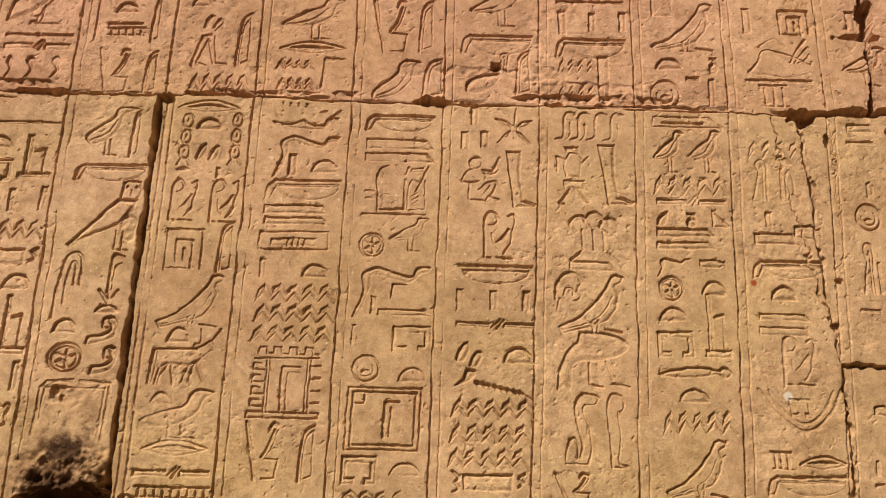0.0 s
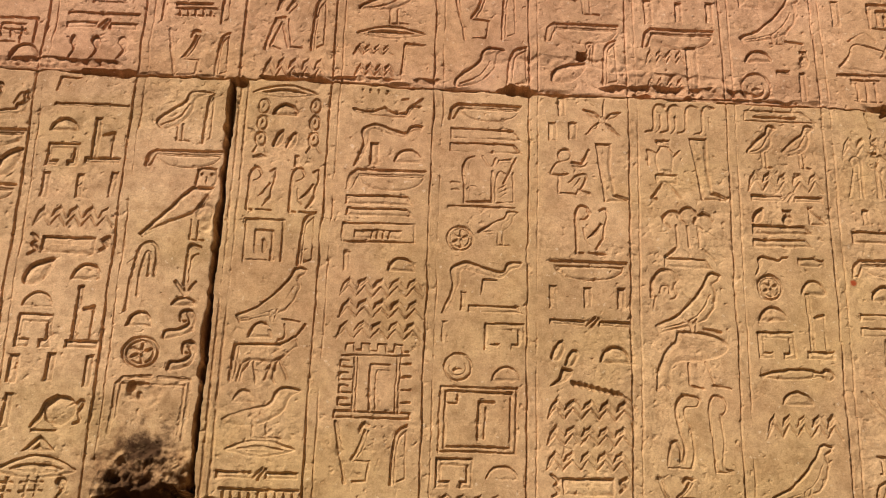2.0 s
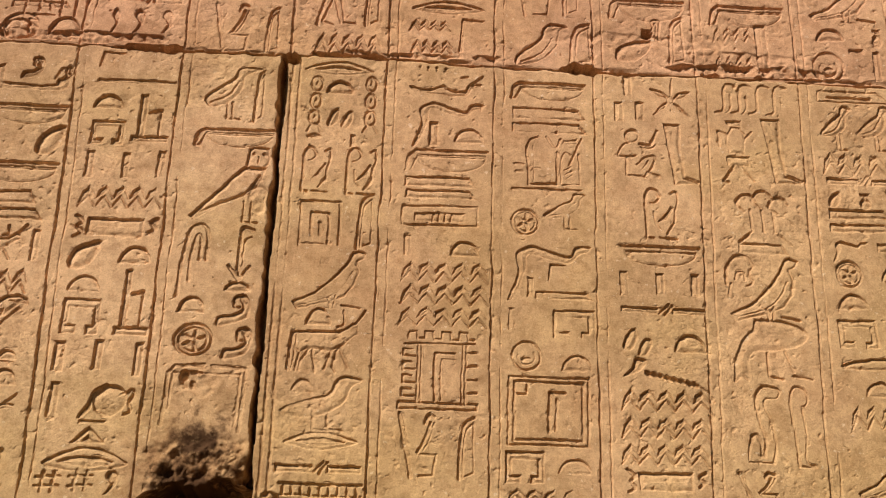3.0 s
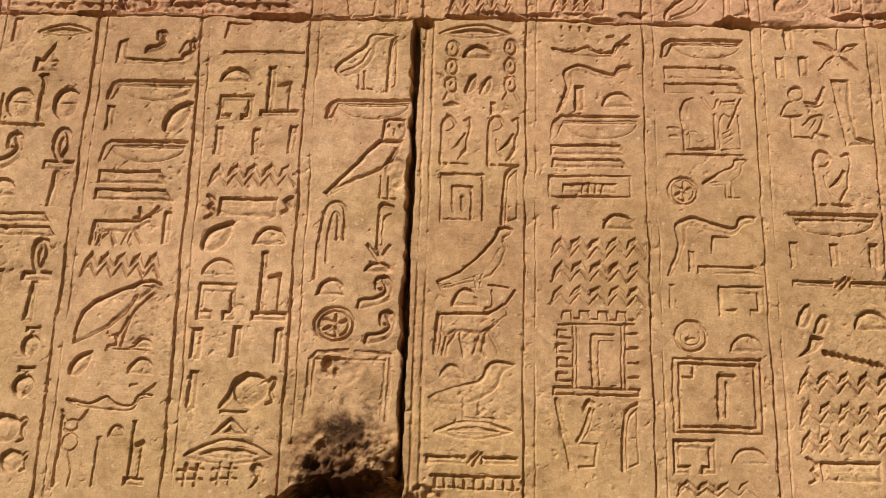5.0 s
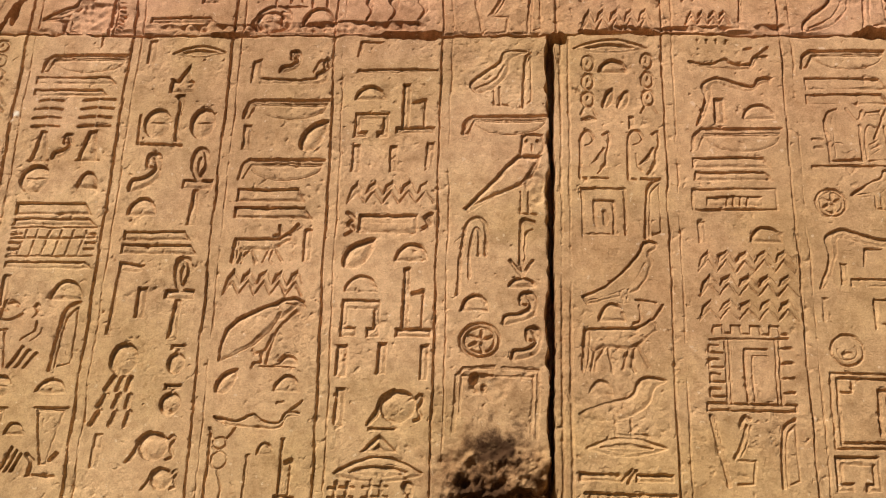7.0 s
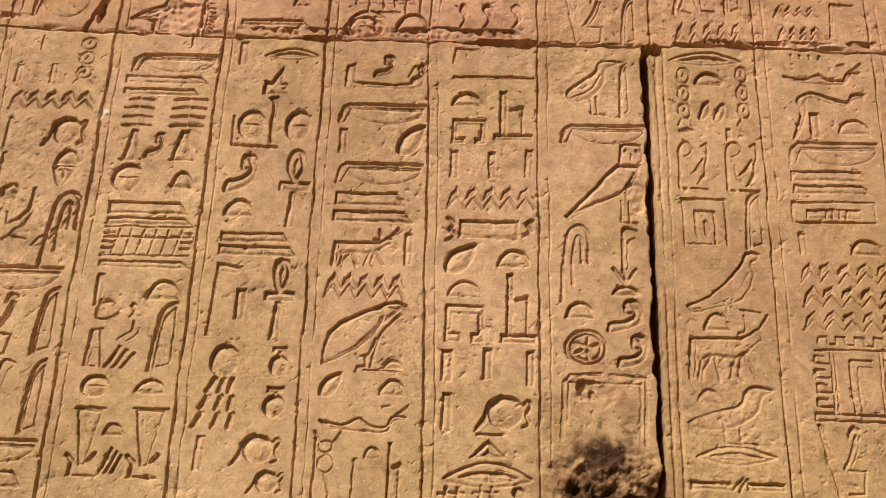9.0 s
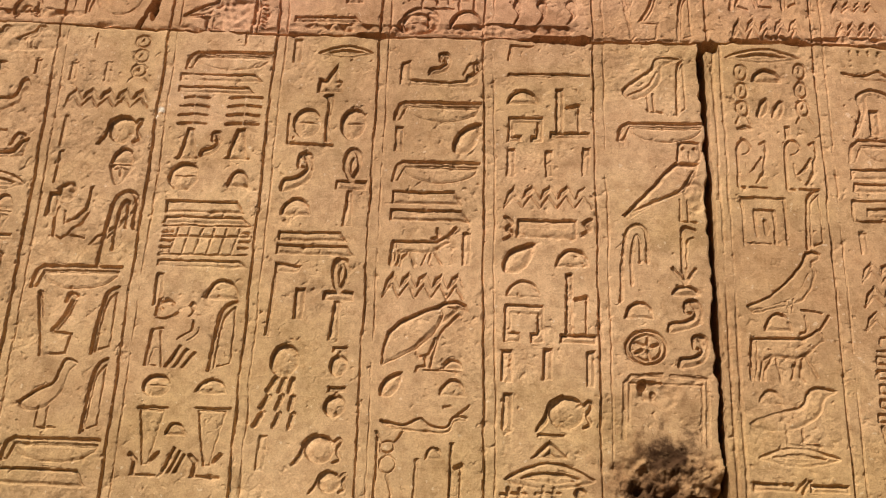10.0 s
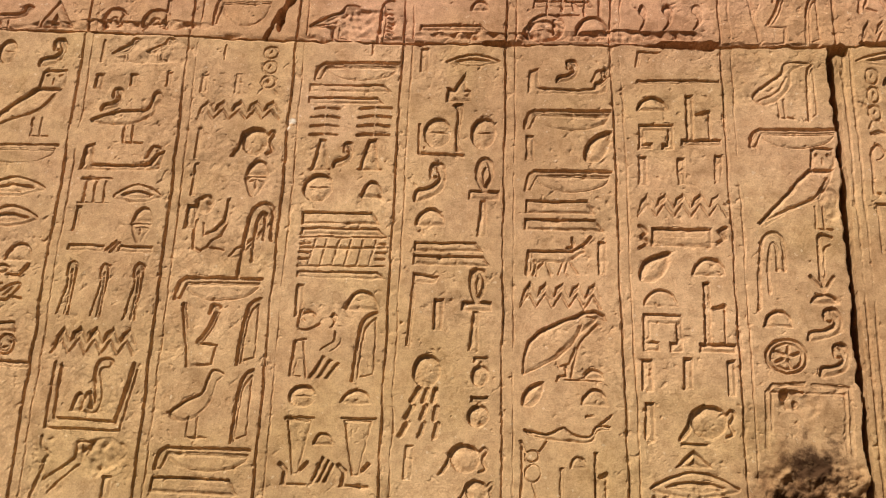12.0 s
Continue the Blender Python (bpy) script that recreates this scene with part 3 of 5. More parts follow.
def sign_swan(c):
    c.fill(smooth([(0.0, 0.02), (0.04, 0.40), (0.14, 0.68), (0.28, 0.84), (0.36, 1.0), (0.75, 0.98), (1, 0.82), (0.92, 0.64), (0.6, 0.52), (0.3, 0.50), (0.21, 0.35), (0.20, 0.04), (0.10, 0.10)], True), 0.2, 0.013, deep=0.85)


def sign_hind(c):
    c.cut([(0.05, 0.95), (0.05, 0.1), (0.35, 0.02)], 0.0055, 0.6)
    c.cut([(0.45, 1), (0.62, 0.3)], 0.0045, 0.45)
    c.cut([(0.60, 0.15), (1, 0.02)], 0.0055, 0.65)


def sign_hand(c):
    for k in range(3):
        c.fill([(0.0 + 0.26 * k, 0.06), (0.40 + 0.24 * k, 1 - 0.12 * k), (0.52 + 0.24 * k, 0.92 - 0.12 * k), (0.14 + 0.26 * k, 0.0)], 0.5, 0.008)


# animals and figures are kept to plain outlines
def body(c, back, belly, **more):
    c.fill(smooth(back + belly, True), 0.12, 0.009, **more)


def legs(c, xs, top, bottom=0.0, foot=0.16):
    for x in xs:
        c.cut([(x, top), (x + 0.01, bottom + 0.03), (x + foot, bottom + 0.02)], 0.0048, 0.6)


def sign_bird(c):
    body(c, [(0, 0.38), (0.35, 0.66), (0.60, 0.80), (0.70, 0.97), (0.86, 1)], [(1, 0.92), (0.86, 0.82), (0.80, 0.56), (0.55, 0.36), (0.22, 0.30)])
    c.curve([(0.08, 0.36), (0.45, 0.46), (0.72, 0.74)], width=0.0045, deep=0.5)
    legs(c, (0.48, 0.60), 0.36)


def sign_ibis(c):
    body(c, [(0, 0.42), (0.3, 0.66), (0.50, 0.80), (0.58, 0.97), (0.80, 1)], [(1, 0.96), (0.70, 0.84), (0.66, 0.60), (0.46, 0.36), (0.15, 0.24)])
    c.curve([(0.12, 0.34), (0.4, 0.46), (0.60, 0.72)], width=0.0045, deep=0.5)
    legs(c, (0.42, 0.52), 0.34, 0.0, 0.14)


def sign_falcon(c):
    c.fill([(0.0, 0.13), (0.29, 0.28), (0.53, 0.52), (0.72, 0.78), (0.80, 0.97), (0.88, 1.0), (1, 0.95), (0.97, 0.86), (0.88, 0.80), (0.92, 0.64), (0.87, 0.42), (0.73, 0.22), (0.54, 0.13), (0.07, 0.0)], 0.08, 0.008)
    c.curve([(0.08, 0.06), (0.50, 0.21), (0.70, 0.40), (0.82, 0.64)], width=0.0036, deep=0.32)
    c.cut([(0.50, 0.20), (0.53, 0.03)], 0.0055, 0.6)
    c.cut([(0.60, 0.24), (0.58, 0.05)], 0.0045, 0.5)
    c.cut([(0.46, 0.03), (0.62, 0.03)], 0.004, 0.5)
    c.cut([(0.70, 0.08), (0.94, 0.04)], 0.0055, 0.75)


def sign_vulture(c):
    c.fill([(0.01, 0.08), (0.03, 0.34), (0.07, 0.54), (0.21, 0.71), (0.45, 0.84), (0.62, 0.92), (0.72, 0.99), (0.86, 1.0), (0.97, 0.93), (0.99, 0.84), (0.88, 0.87), (0.82, 0.78), (0.70, 0.68), (0.64, 0.59), (0.41, 0.31), (0.05, 0.09)], 0.10, 0.010)
    c.cut([(0.03, 0.08), (0.24, 0.20), (0.41, 0.31), (0.56, 0.48), (0.66, 0.64), (0.70, 0.78)], 0.0046, 0.6)
    c.curve([(0.88, 0.80), (0.80, 0.70), (0.67, 0.51), (0.61, 0.25), (0.58, 0.06)], width=0.0044, deep=0.5)
    c.cut([(0.63, 0.47), (0.56, 0.24), (0.44, 0.19), (0.41, 0.30)], 0.0042, 0.5)
    c.cut([(0.52, 0.20), (0.52, 0.08), (0.43, 0.06), (0.42, 0.0)], 0.0055, 0.65)
    c.cut([(0.50, 0.02), (0.92, 0.02)], 0.0036, 0.4)
    c.cut([(0.76, 0.90), (0.84, 0.88)], 0.0045, 0.5)


def sign_owl(c):
    c.fill([(0, 0.08), (0.25, 0.32), (0.48, 0.57), (0.66, 0.73), (0.97, 0.73), (0.92, 0.56), (0.78, 0.38), (0.45, 0.24), (0.08, 0.02)], 0.22, 0.014)
    c.fill([(0.68, 0.71), (0.70, 0.97), (0.76, 1), (0.98, 0.99), (1, 0.78), (0.92, 0.70)], 0.15, 0.009, deep=0.8)
    c.curve([(0.04, 0.08), (0.42, 0.26), (0.72, 0.40), (0.88, 0.62)], width=0.006, deep=0.75)
    for x in (0.77, 0.91):
        c.fill(arc(x, 0.90, 0.026, 0.024, n=10), 0.6, deep=0.75)
    c.cut([(0.84, 0.86), (0.84, 0.78)], 0.004, 0.5)
    legs(c, (0.70, 0.80), 0.28, 0.0, 0.10)


def sign_chick(c):
    body(c, [(0, 0.36), (0.28, 0.55), (0.58, 0.68), (0.68, 0.95), (0.84, 1)], [(1, 0.92), (0.86, 0.80), (0.80, 0.55), (0.55, 0.30), (0.20, 0.24)])
    legs(c, (0.40, 0.58), 0.30, 0.0, 0.20)


def sign_duck(c):
    body(c, [(0, 0.45), (0.4, 0.62), (0.78, 0.68), (0.85, 0.94), (0.93, 1)], [(1, 0.86), (0.93, 0.74), (0.90, 0.54), (0.60, 0.36), (0.2, 0.34)])
    legs(c, (0.52, 0.64), 0.36, 0.0, 0.16)


def sign_quail(c):
    body(c, [(0, 0.12), (0.08, 0.30), (0.45, 0.62), (0.54, 0.90), (0.70, 1)], [(1, 0.92), (0.86, 0.82), (0.80, 0.52), (0.60, 0.20), (0.30, 0.04), (0.03, 0.0)])
    c.curve([(0.12, 0.08), (0.50, 0.30), (0.70, 0.66)], width=0.0045, deep=0.5)


def sign_bee(c):
    body(c, [(0.0, 0.15), (0.14, 0.4), (0.25, 0.72), (0.5, 0.7)], [(0.9, 0.45), (0.95, 0.2), (0.6, 0.05), (0.3, 0.1)], deep=0.8)
    for k in range(4):
        c.curve([(0.66 + 0.06 * k, 0.42), (0.78 + 0.06 * k, 0.75 - 0.12 * k), (0.92 + 0.02 * k, 1 - 0.18 * k)], width=0.006, deep=0.7)
    c.curve([(0.2, 0.8), (0.45, 1), (0.6, 0.8)], width=0.006, deep=0.6)


def sign_bull(c):
    c.fill([(0.03, 0.40), (0.03, 0.60), (0.07, 0.65), (0.66, 0.66), (0.76, 0.72), (0.84, 0.80), (0.91, 0.72), (0.92, 0.62), (0.86, 0.58), (0.70, 0.40), (0.55, 0.33), (0.28, 0.36), (0.16, 0.30)], 0.10, 0.008)
    c.cut([(0.04, 0.62), (0.03, 0.30), (0.02, 0.06)], 0.0075, 0.85)
    c.cut([(0.10, 0.58), (0.09, 0.20), (0.05, 0.04)], 0.0035, 0.45)
    for path in ([(0.16, 0.30), (0.12, 0.03)], [(0.28, 0.36), (0.17, 0.16), (0.17, 0.03)], [(0.32, 0.34), (0.38, 0.03)], [(0.57, 0.34), (0.50, 0.06)], [(0.64, 0.36), (0.60, 0.10), (0.64, 0.03)], [(0.68, 0.38), (0.80, 0.10)]):
        c.cut(path, 0.0048, 0.6)
    c.curve([(0.64, 0.72), (0.72, 0.78), (0.70, 0.97)], width=0.0055, deep=0.75)
    c.curve([(0.86, 0.76), (0.92, 0.86), (0.99, 0.99)], width=0.0065, deep=0.8)


def sign_lion(c):
    c.fill(smooth([(0, 0.45), (0.27, 0.31), (0.46, 0.55), (0.55, 0.35), (0.75, 0.29), (0.83, 0.62), (0.99, 0.62), (0.98, 0.48), (0.86, 0.42), (0.78, 0.06), (0.46, 0.06), (0.12, 0.18)], True, 3), 0.12, 0.007)
    c.cut([(0.88, 0.66), (1.0, 0.98)], 0.006, 0.8)
    c.cut([(0.72, 0.90), (0.80, 0.94)], 0.006, 0.6)


def sign_seated(c):
    c.fill(arc(0.37, 0.81, 0.17, 0.135, n=18), 0.12, 0.007)
    c.curve([(0.54, 0.66), (0.78, 0.65), (0.86, 0.78), (0.95, 0.94)], width=0.0065, deep=0.8)
    c.curve([(0.56, 0.58), (0.80, 0.58), (0.90, 0.66)], width=0.0035, deep=0.4)
    c.curve([(0.32, 0.68), (0.18, 0.62), (0.05, 0.42), (0.22, 0.40), (0.46, 0.42)], width=0.0052, deep=0.7)
    c.cut([(0.24, 0.40), (0.23, 0.03), (0.62, 0.02)], 0.0060, 0.8)
    c.curve([(0.47, 0.24), (0.62, 0.37), (0.80, 0.43), (0.87, 0.36), (0.74, 0.15), (0.63, 0.04)], width=0.0052, deep=0.7)
    c.cut([(0.56, 0.14), (0.72, 0.33)], 0.0040, 0.5)
    c.cut([(0.68, 0.11), (0.94, 0.05)], 0.0055, 0.7)


def sign_sitter(c):
    c.curve([(0.03, 0.04), (0.03, 0.55), (0.05, 0.85), (0.18, 0.98), (0.36, 0.96), (0.46, 0.84)], width=0.0065, deep=0.85)
    c.curve([(0.18, 0.70), (0.32, 0.72), (0.44, 0.80)], width=0.0042, deep=0.5)
    c.fill([(0.32, 0.30), (0.52, 0.44), (0.78, 0.66), (0.86, 0.62), (0.62, 0.38)], 0.5, 0.007)
    c.curve([(0.78, 0.90), (0.95, 0.95), (0.98, 0.76), (0.88, 0.55), (0.84, 0.34), (0.60, 0.12)], width=0.0052, deep=0.65)
    c.curve([(0.27, 0.52), (0.30, 0.30), (0.42, 0.20)], width=0.0040, deep=0.45)
    c.cut([(0.03, 0.03), (0.22, 0.02)], 0.0050, 0.7)
    c.cut([(0.40, 0.03), (0.90, 0.02)], 0.0050, 0.7)


def sign_adorer(c):
    c.fill([(0.44, 0.36), (0.62, 0.46), (0.76, 0.58), (0.80, 0.98), (0.88, 1.0), (0.86, 0.54), (0.66, 0.36)], 0.5, 0.008)
    c.cut([(0.14, 0.98), (0.05, 0.84), (0.08, 0.64)], 0.0085, 0.6)
    c.cut([(0.12, 0.58), (0.09, 0.30), (0.12, 0.06), (0.30, 0.0)], 0.0065, 0.75)
    c.cut([(0.30, 0.52), (0.34, 0.30), (0.44, 0.34)], 0.0040, 0.45)
    c.cut([(0.30, 0.0), (0.46, 0.10), (0.56, 0.22), (0.76, 0.30), (0.88, 0.52)], 0.0042, 0.5)
    c.cut([(0.56, 0.08), (0.84, 0.02)], 0.005, 0.65)


def sign_drinker(c):
    c.curve([(0.05, 0.96), (0.08, 0.80), (0.20, 0.72), (0.14, 0.60)], width=0.0062, deep=0.6)
    c.curve([(0.18, 0.62), (0.08, 0.30), (0.0, 0.02)], width=0.0060, deep=0.75)
    c.cut([(0.20, 0.38), (0.42, 0.52), (0.60, 0.68), (0.60, 0.90), (0.82, 0.90), (0.80, 0.74)], 0.0055, 0.75)
    c.cut([(0.28, 0.20), (0.50, 0.42), (0.68, 0.58)], 0.0045, 0.55)
    c.cut([(0.70, 0.88), (0.71, 0.76)], 0.0040, 0.5)


def sign_worker(c):
    c.cut([(0.20, 1.0), (0.14, 0.76)], 0.0062, 0.75)
    c.cut(arc(0.50, 0.90, 0.24, 0.075, 20, 230, 12), 0.0058, 0.6)
    c.curve([(0.18, 0.72), (0.50, 0.71), (0.92, 0.80)], width=0.0045, deep=0.55)
    c.cut([(0.24, 0.56), (0.46, 0.57)], 0.0045, 0.5)
    c.cut([(0.12, 0.54), (0.08, 0.30), (0.05, 0.03)], 0.0065, 0.8)
    c.cut([(0.42, 0.54), (0.50, 0.28), (0.62, 0.02)], 0.0045, 0.55)
    c.cut([(0.22, 0.28), (0.42, 0.29)], 0.0036, 0.4)
    c.cut([(0.24, 0.26), (0.18, 0.03), (0.40, 0.02)], 0.0040, 0.45)


def sign_hornling(c):
    c.cut([(0.0, 1.0), (0.16, 0.86)], 0.0050, 0.7)
    c.cut([(0.95, 1.0), (0.70, 0.87)], 0.0050, 0.7)
    c.cut(arc(0.44, 0.80, 0.26, 0.075, n=14), 0.0042, 0.6)
    c.cut([(0.06, 0.92), (0.12, 0.70), (0.10, 0.02)], 0.0055, 0.75)
    c.cut(arc(0.50, 0.58, 0.28, 0.11, n=14), 0.0040, 0.5)
    c.cut([(0.46, 0.48), (0.70, 0.20), (0.62, 0.02)], 0.0045, 0.5)


def sign_mummy(c):
    c.curve([(0.28, 0.03), (0.20, 0.45), (0.14, 0.84), (0.34, 1.0), (0.74, 0.97), (0.88, 0.84), (0.70, 0.76)], width=0.0055, deep=0.7)
    c.curve([(0.60, 0.76), (0.68, 0.45), (0.58, 0.10), (0.98, 0.04)], width=0.0045, deep=0.55)
    c.cut([(0.26, 0.02), (0.98, 0.02)], 0.004, 0.5)


def sign_cap(c):
    c.curve([(0.0, 0.30), (0.04, 0.68), (0.32, 0.98), (0.80, 0.96), (1.0, 0.78)], width=0.0080, deep=0.85)
    c.curve([(1.0, 0.76), (0.84, 0.55), (0.94, 0.36), (0.72, 0.26)], width=0.0042, deep=0.5)
    c.curve([(0.30, 0.42), (0.42, 0.60), (0.62, 0.58), (0.66, 0.40)], width=0.0048, deep=0.5)
    c.cut([(0.06, 0.04), (0.14, 0.30)], 0.005, 0.6)


def sign_feather(c):
    c.curve([(0.0, 0.0), (0.08, 0.70), (0.40, 0.97), (0.95, 1.0)], width=0.0070, deep=0.8)
    c.cut([(0.36, 0.02), (0.42, 0.84)], 0.0040, 0.5)
    for k in range(8):
        c.cut([(0.46, 0.12 + 0.095 * k), (0.92, 0.04 + 0.105 * k)], 0.0042, 0.5)


def sign_dagger(c):
    c.cut([(0, 0.04), (0.02, 0.96), (0.80, 0.98), (1.0, 0.10), (0, 0.04)], 0.0038, 0.5)
    c.cut([(0.14, 0.42), (0.72, 0.46)], 0.0060, 0.85)


def sign_wedge(c):
    c.fill([(0, 0), (0, 1), (0.14, 0.94), (1, 0.06), (0.9, 0)], 0.12, 0.007)


def sign_club(c):
    c.fill([(0.0, 0.02), (0.10, 0.24), (0.34, 0.36), (0.97, 1.0), (1.0, 0.94), (0.46, 0.28), (0.30, 0.06), (0.08, 0.0)], 0.12, 0.006)
    c.cut([(0.08, 0.0), (0.30, 0.06), (0.46, 0.28), (1.0, 0.94)], 0.0034, 0.45)


def sign_walker(c):
    c.fill([(0.22, 0.72), (0.26, 0.90), (0.40, 1), (0.52, 0.97), (0.40, 0.88), (0.32, 0.72)], 0.5, 0.008)
    c.fill([(0.46, 0.72), (0.60, 0.92), (0.70, 0.92), (0.55, 0.72)], 0.5, 0.008)
    c.curve([(0.68, 0.92), (0.75, 0.85), (0.56, 0.68)], width=0.004, deep=0.5)
    c.cut([(0.22, 0.58), (0.45, 0.60)], 0.006, 0.75)
    c.curve([(0.22, 0.55), (0.10, 0.25), (0.02, 0.02)], width=0.0080, deep=0.85)
    c.cut([(0.38, 0.50), (0.14, 0.07), (0.40, 0.02)], 0.0052, 0.65)
    c.cut([(0.42, 0.47), (0.60, 0.06)], 0.0052, 0.65)
    c.cut([(0.56, 0.57), (0.67, 0.12)], 0.0042, 0.5)
    c.cut([(0.68, 0.08), (0.96, 0.07)], 0.0055, 0.75)


SIGNS = {"line": sign_line, "rect": sign_rect, "slab": sign_slab, "plank": sign_plank, "bolt": sign_bolt, "loaf": sign_loaf, "tail": sign_tail,
         "comb": sign_comb, "reed": sign_reed, "hoe": sign_hoe, "zig4": lambda c: sign_zig(c, 4), "zig5": sign_zig, "basket": sign_basket,
         "basin": sign_basin, "mouth": sign_mouth, "egg": sign_egg, "ring": sign_ring, "wheel": sign_wheel, "disc": sign_disc, "ball": sign_ball,
         "pot": sign_pot, "house": sign_house, "court": sign_court, "frame": sign_frame, "enclosure": sign_enclosure, "serekh": sign_serekh,
         "chest": sign_chest, "throne": sign_throne, "angle": sign_angle, "flame": sign_flame, "hook": sign_hook, "curl": sign_curl, "ankh": sign_ankh,
         "sunrays": sign_sunrays, "djed": sign_djed, "vase": sign_vase, "hash": sign_hash, "beads": sign_beads, "loop": sign_loop, "plant": sign_plant,
         "arm": sign_arm, "fish": sign_fish, "panel": sign_panel, "bean": sign_bean, "quail": sign_quail, "porter": sign_porter, "plumes": sign_plumes, "swan": sign_swan, "hind": sign_hind, "hand": sign_hand, "arch": sign_arch, "shrine": sign_shrine, "face": sign_face, "mat": sign_mat, "duck": sign_duck, "crook": sign_crook, "tub": sign_tub, "bowl": sign_bowl, "cobra": sign_cobra, "snake": sign_snake, "loops": sign_loops,
         "star": sign_star, "leg": sign_leg, "spine": sign_spine, "peak": sign_peak, "boat": sign_boat, "bird": sign_bird,
         "ibis": sign_ibis, "falcon": sign_falcon, "vulture": sign_vulture, "owl": sign_owl, "chick": sign_chick, "bee": sign_bee, "bull": sign_bull,
         "lion": sign_lion, "seated": sign_seated, "walker": sign_walker,
         "sitter": sign_sitter, "adorer": sign_adorer, "mummy": sign_mummy, "cap": sign_cap, "feather": sign_feather, "dagger": sign_dagger, "wedge": sign_wedge, "club": sign_club, "drinker": sign_drinker, "worker": sign_worker, "hornling": sign_hornling}
NAMES = {"line": "carved_line", "rect": "carved_stroke", "slab": "carved_slab", "plank": "carved_plank", "bolt": "carved_bolt", "loaf": "carved_loaf", "tail": "carved_drop",
         "comb": "carved_comb", "reed": "carved_reed", "hoe": "carved_hoe", "zig4": "carved_water_ripple", "zig5": "carved_water_ripple", "basket": "carved_basket",
         "basin": "carved_basin", "mouth": "carved_mouth", "egg": "carved_egg", "ring": "carved_ring", "wheel": "carved_wheel", "disc": "carved_disc", "ball": "carved_sun_disc",
         "pot": "carved_pot", "house": "carved_house", "court": "carved_courtyard", "frame": "carved_frame", "enclosure": "carved_enclosure", "serekh": "carved_palace_front",
         "chest": "carved_chest", "throne": "carved_throne", "angle": "carved_angle", "flame": "carved_flame", "hook": "carved_hook", "curl": "carved_spiral", "ankh": "carved_ankh",
         "sunrays": "carved_sun_with_rays", "djed": "carved_pillar", "vase": "carved_vase", "hash": "carved_cross_bars", "beads": "carved_beads", "loop": "carved_loop", "plant": "carved_plant",
         "arm": "carved_arm", "fish": "carved_fish", "panel": "carved_panel", "bean": "carved_bean", "quail": "carved_quail", "porter": "carved_porter", "plumes": "carved_plumes", "swan": "carved_swan", "hind": "carved_hind_legs", "hand": "carved_fingers", "arch": "carved_arch", "shrine": "carved_shrine", "face": "carved_shield", "mat": "carved_mat", "duck": "carved_duck", "crook": "carved_crook", "tub": "carved_tub", "bowl": "carved_bowl", "cobra": "carved_cobra", "snake": "carved_snake", "loops": "carved_cord",
         "star": "carved_star", "leg": "carved_leg", "spine": "carved_spine", "peak": "carved_peak", "boat": "carved_boat", "bird": "carved_bird",
         "ibis": "carved_ibis", "falcon": "carved_falcon", "vulture": "carved_vulture", "owl": "carved_owl", "chick": "carved_chick", "bee": "carved_bee", "bull": "carved_bull",
         "lion": "carved_viper", "seated": "carved_seated_figure", "walker": "carved_walking_figure",
         "sitter": "carved_seated_figure", "adorer": "carved_kneeling_figure", "mummy": "carved_standing_figure", "cap": "carved_head", "feather": "carved_feather", "dagger": "carved_blade", "wedge": "carved_wedge", "club": "carved_club", "drinker": "carved_kneeling_figure", "worker": "carved_walking_figure", "hornling": "carved_horned_figure"}

# sign, middle x and z, width and height, in metres
COLUMNS = []
COLUMNS.append([  # lower course, column 0
   ("curl", -2.399, 3.029, 0.058, 0.071), ("disc", -2.504, 3.032, 0.042, 0.060), ("owl", -2.451, 2.904, 0.192, 0.167),
   ("basket", -2.445, 2.784, 0.196, 0.043), ("mouth", -2.428, 2.708, 0.146, 0.046), ("mouth", -2.422, 2.642, 0.129, 0.050),
   ("loaf", -2.383, 2.565, 0.060, 0.039), ("seated", -2.402, 2.501, 0.097, 0.084), ("slab", -2.390, 2.406, 0.066, 0.021),
   ("ring", -2.372, 2.369, 0.036, 0.043), ("line", -2.367, 2.330, 0.102, 0.018),
])
COLUMNS.append([  # lower course, column 1
   ("rect", -2.286, 3.034, 0.008, 0.057), ("bird", -2.237, 3.037, 0.060, 0.062), ("bird", -2.161, 3.040, 0.064, 0.057),
   ("rect", -2.285, 2.960, 0.019, 0.036), ("rect", -2.210, 2.964, 0.014, 0.028), ("rect", -2.130, 2.964, 0.012, 0.036),
   ("curl", -2.247, 2.915, 0.044, 0.059), ("duck", -2.212, 2.873, 0.151, 0.126), ("boat", -2.202, 2.779, 0.178, 0.063),
   ("comb", -2.248, 2.701, 0.063, 0.061), ("mouth", -2.157, 2.696, 0.102, 0.043), ("rect", -2.274, 2.638, 0.013, 0.057),
   ("face", -2.137, 2.628, 0.044, 0.079), ("bolt", -2.195, 2.577, 0.177, 0.024), ("crook", -2.266, 2.486, 0.034, 0.117),
])
COLUMNS.append([  # lower course, column 1
   ("crook", -2.199, 2.482, 0.028, 0.116), ("crook", -2.130, 2.482, 0.032, 0.125), ("zig5", -2.194, 2.381, 0.165, 0.055),
   ("tub", -2.186, 2.270, 0.167, 0.140), ("cobra", -2.169, 2.292, 0.039, 0.106), ("loaf", -2.204, 2.261, 0.025, 0.039),
   ("drinker", -2.205, 2.130, 0.128, 0.138), ("rect", -2.124, 2.102, 0.018, 0.040),
])
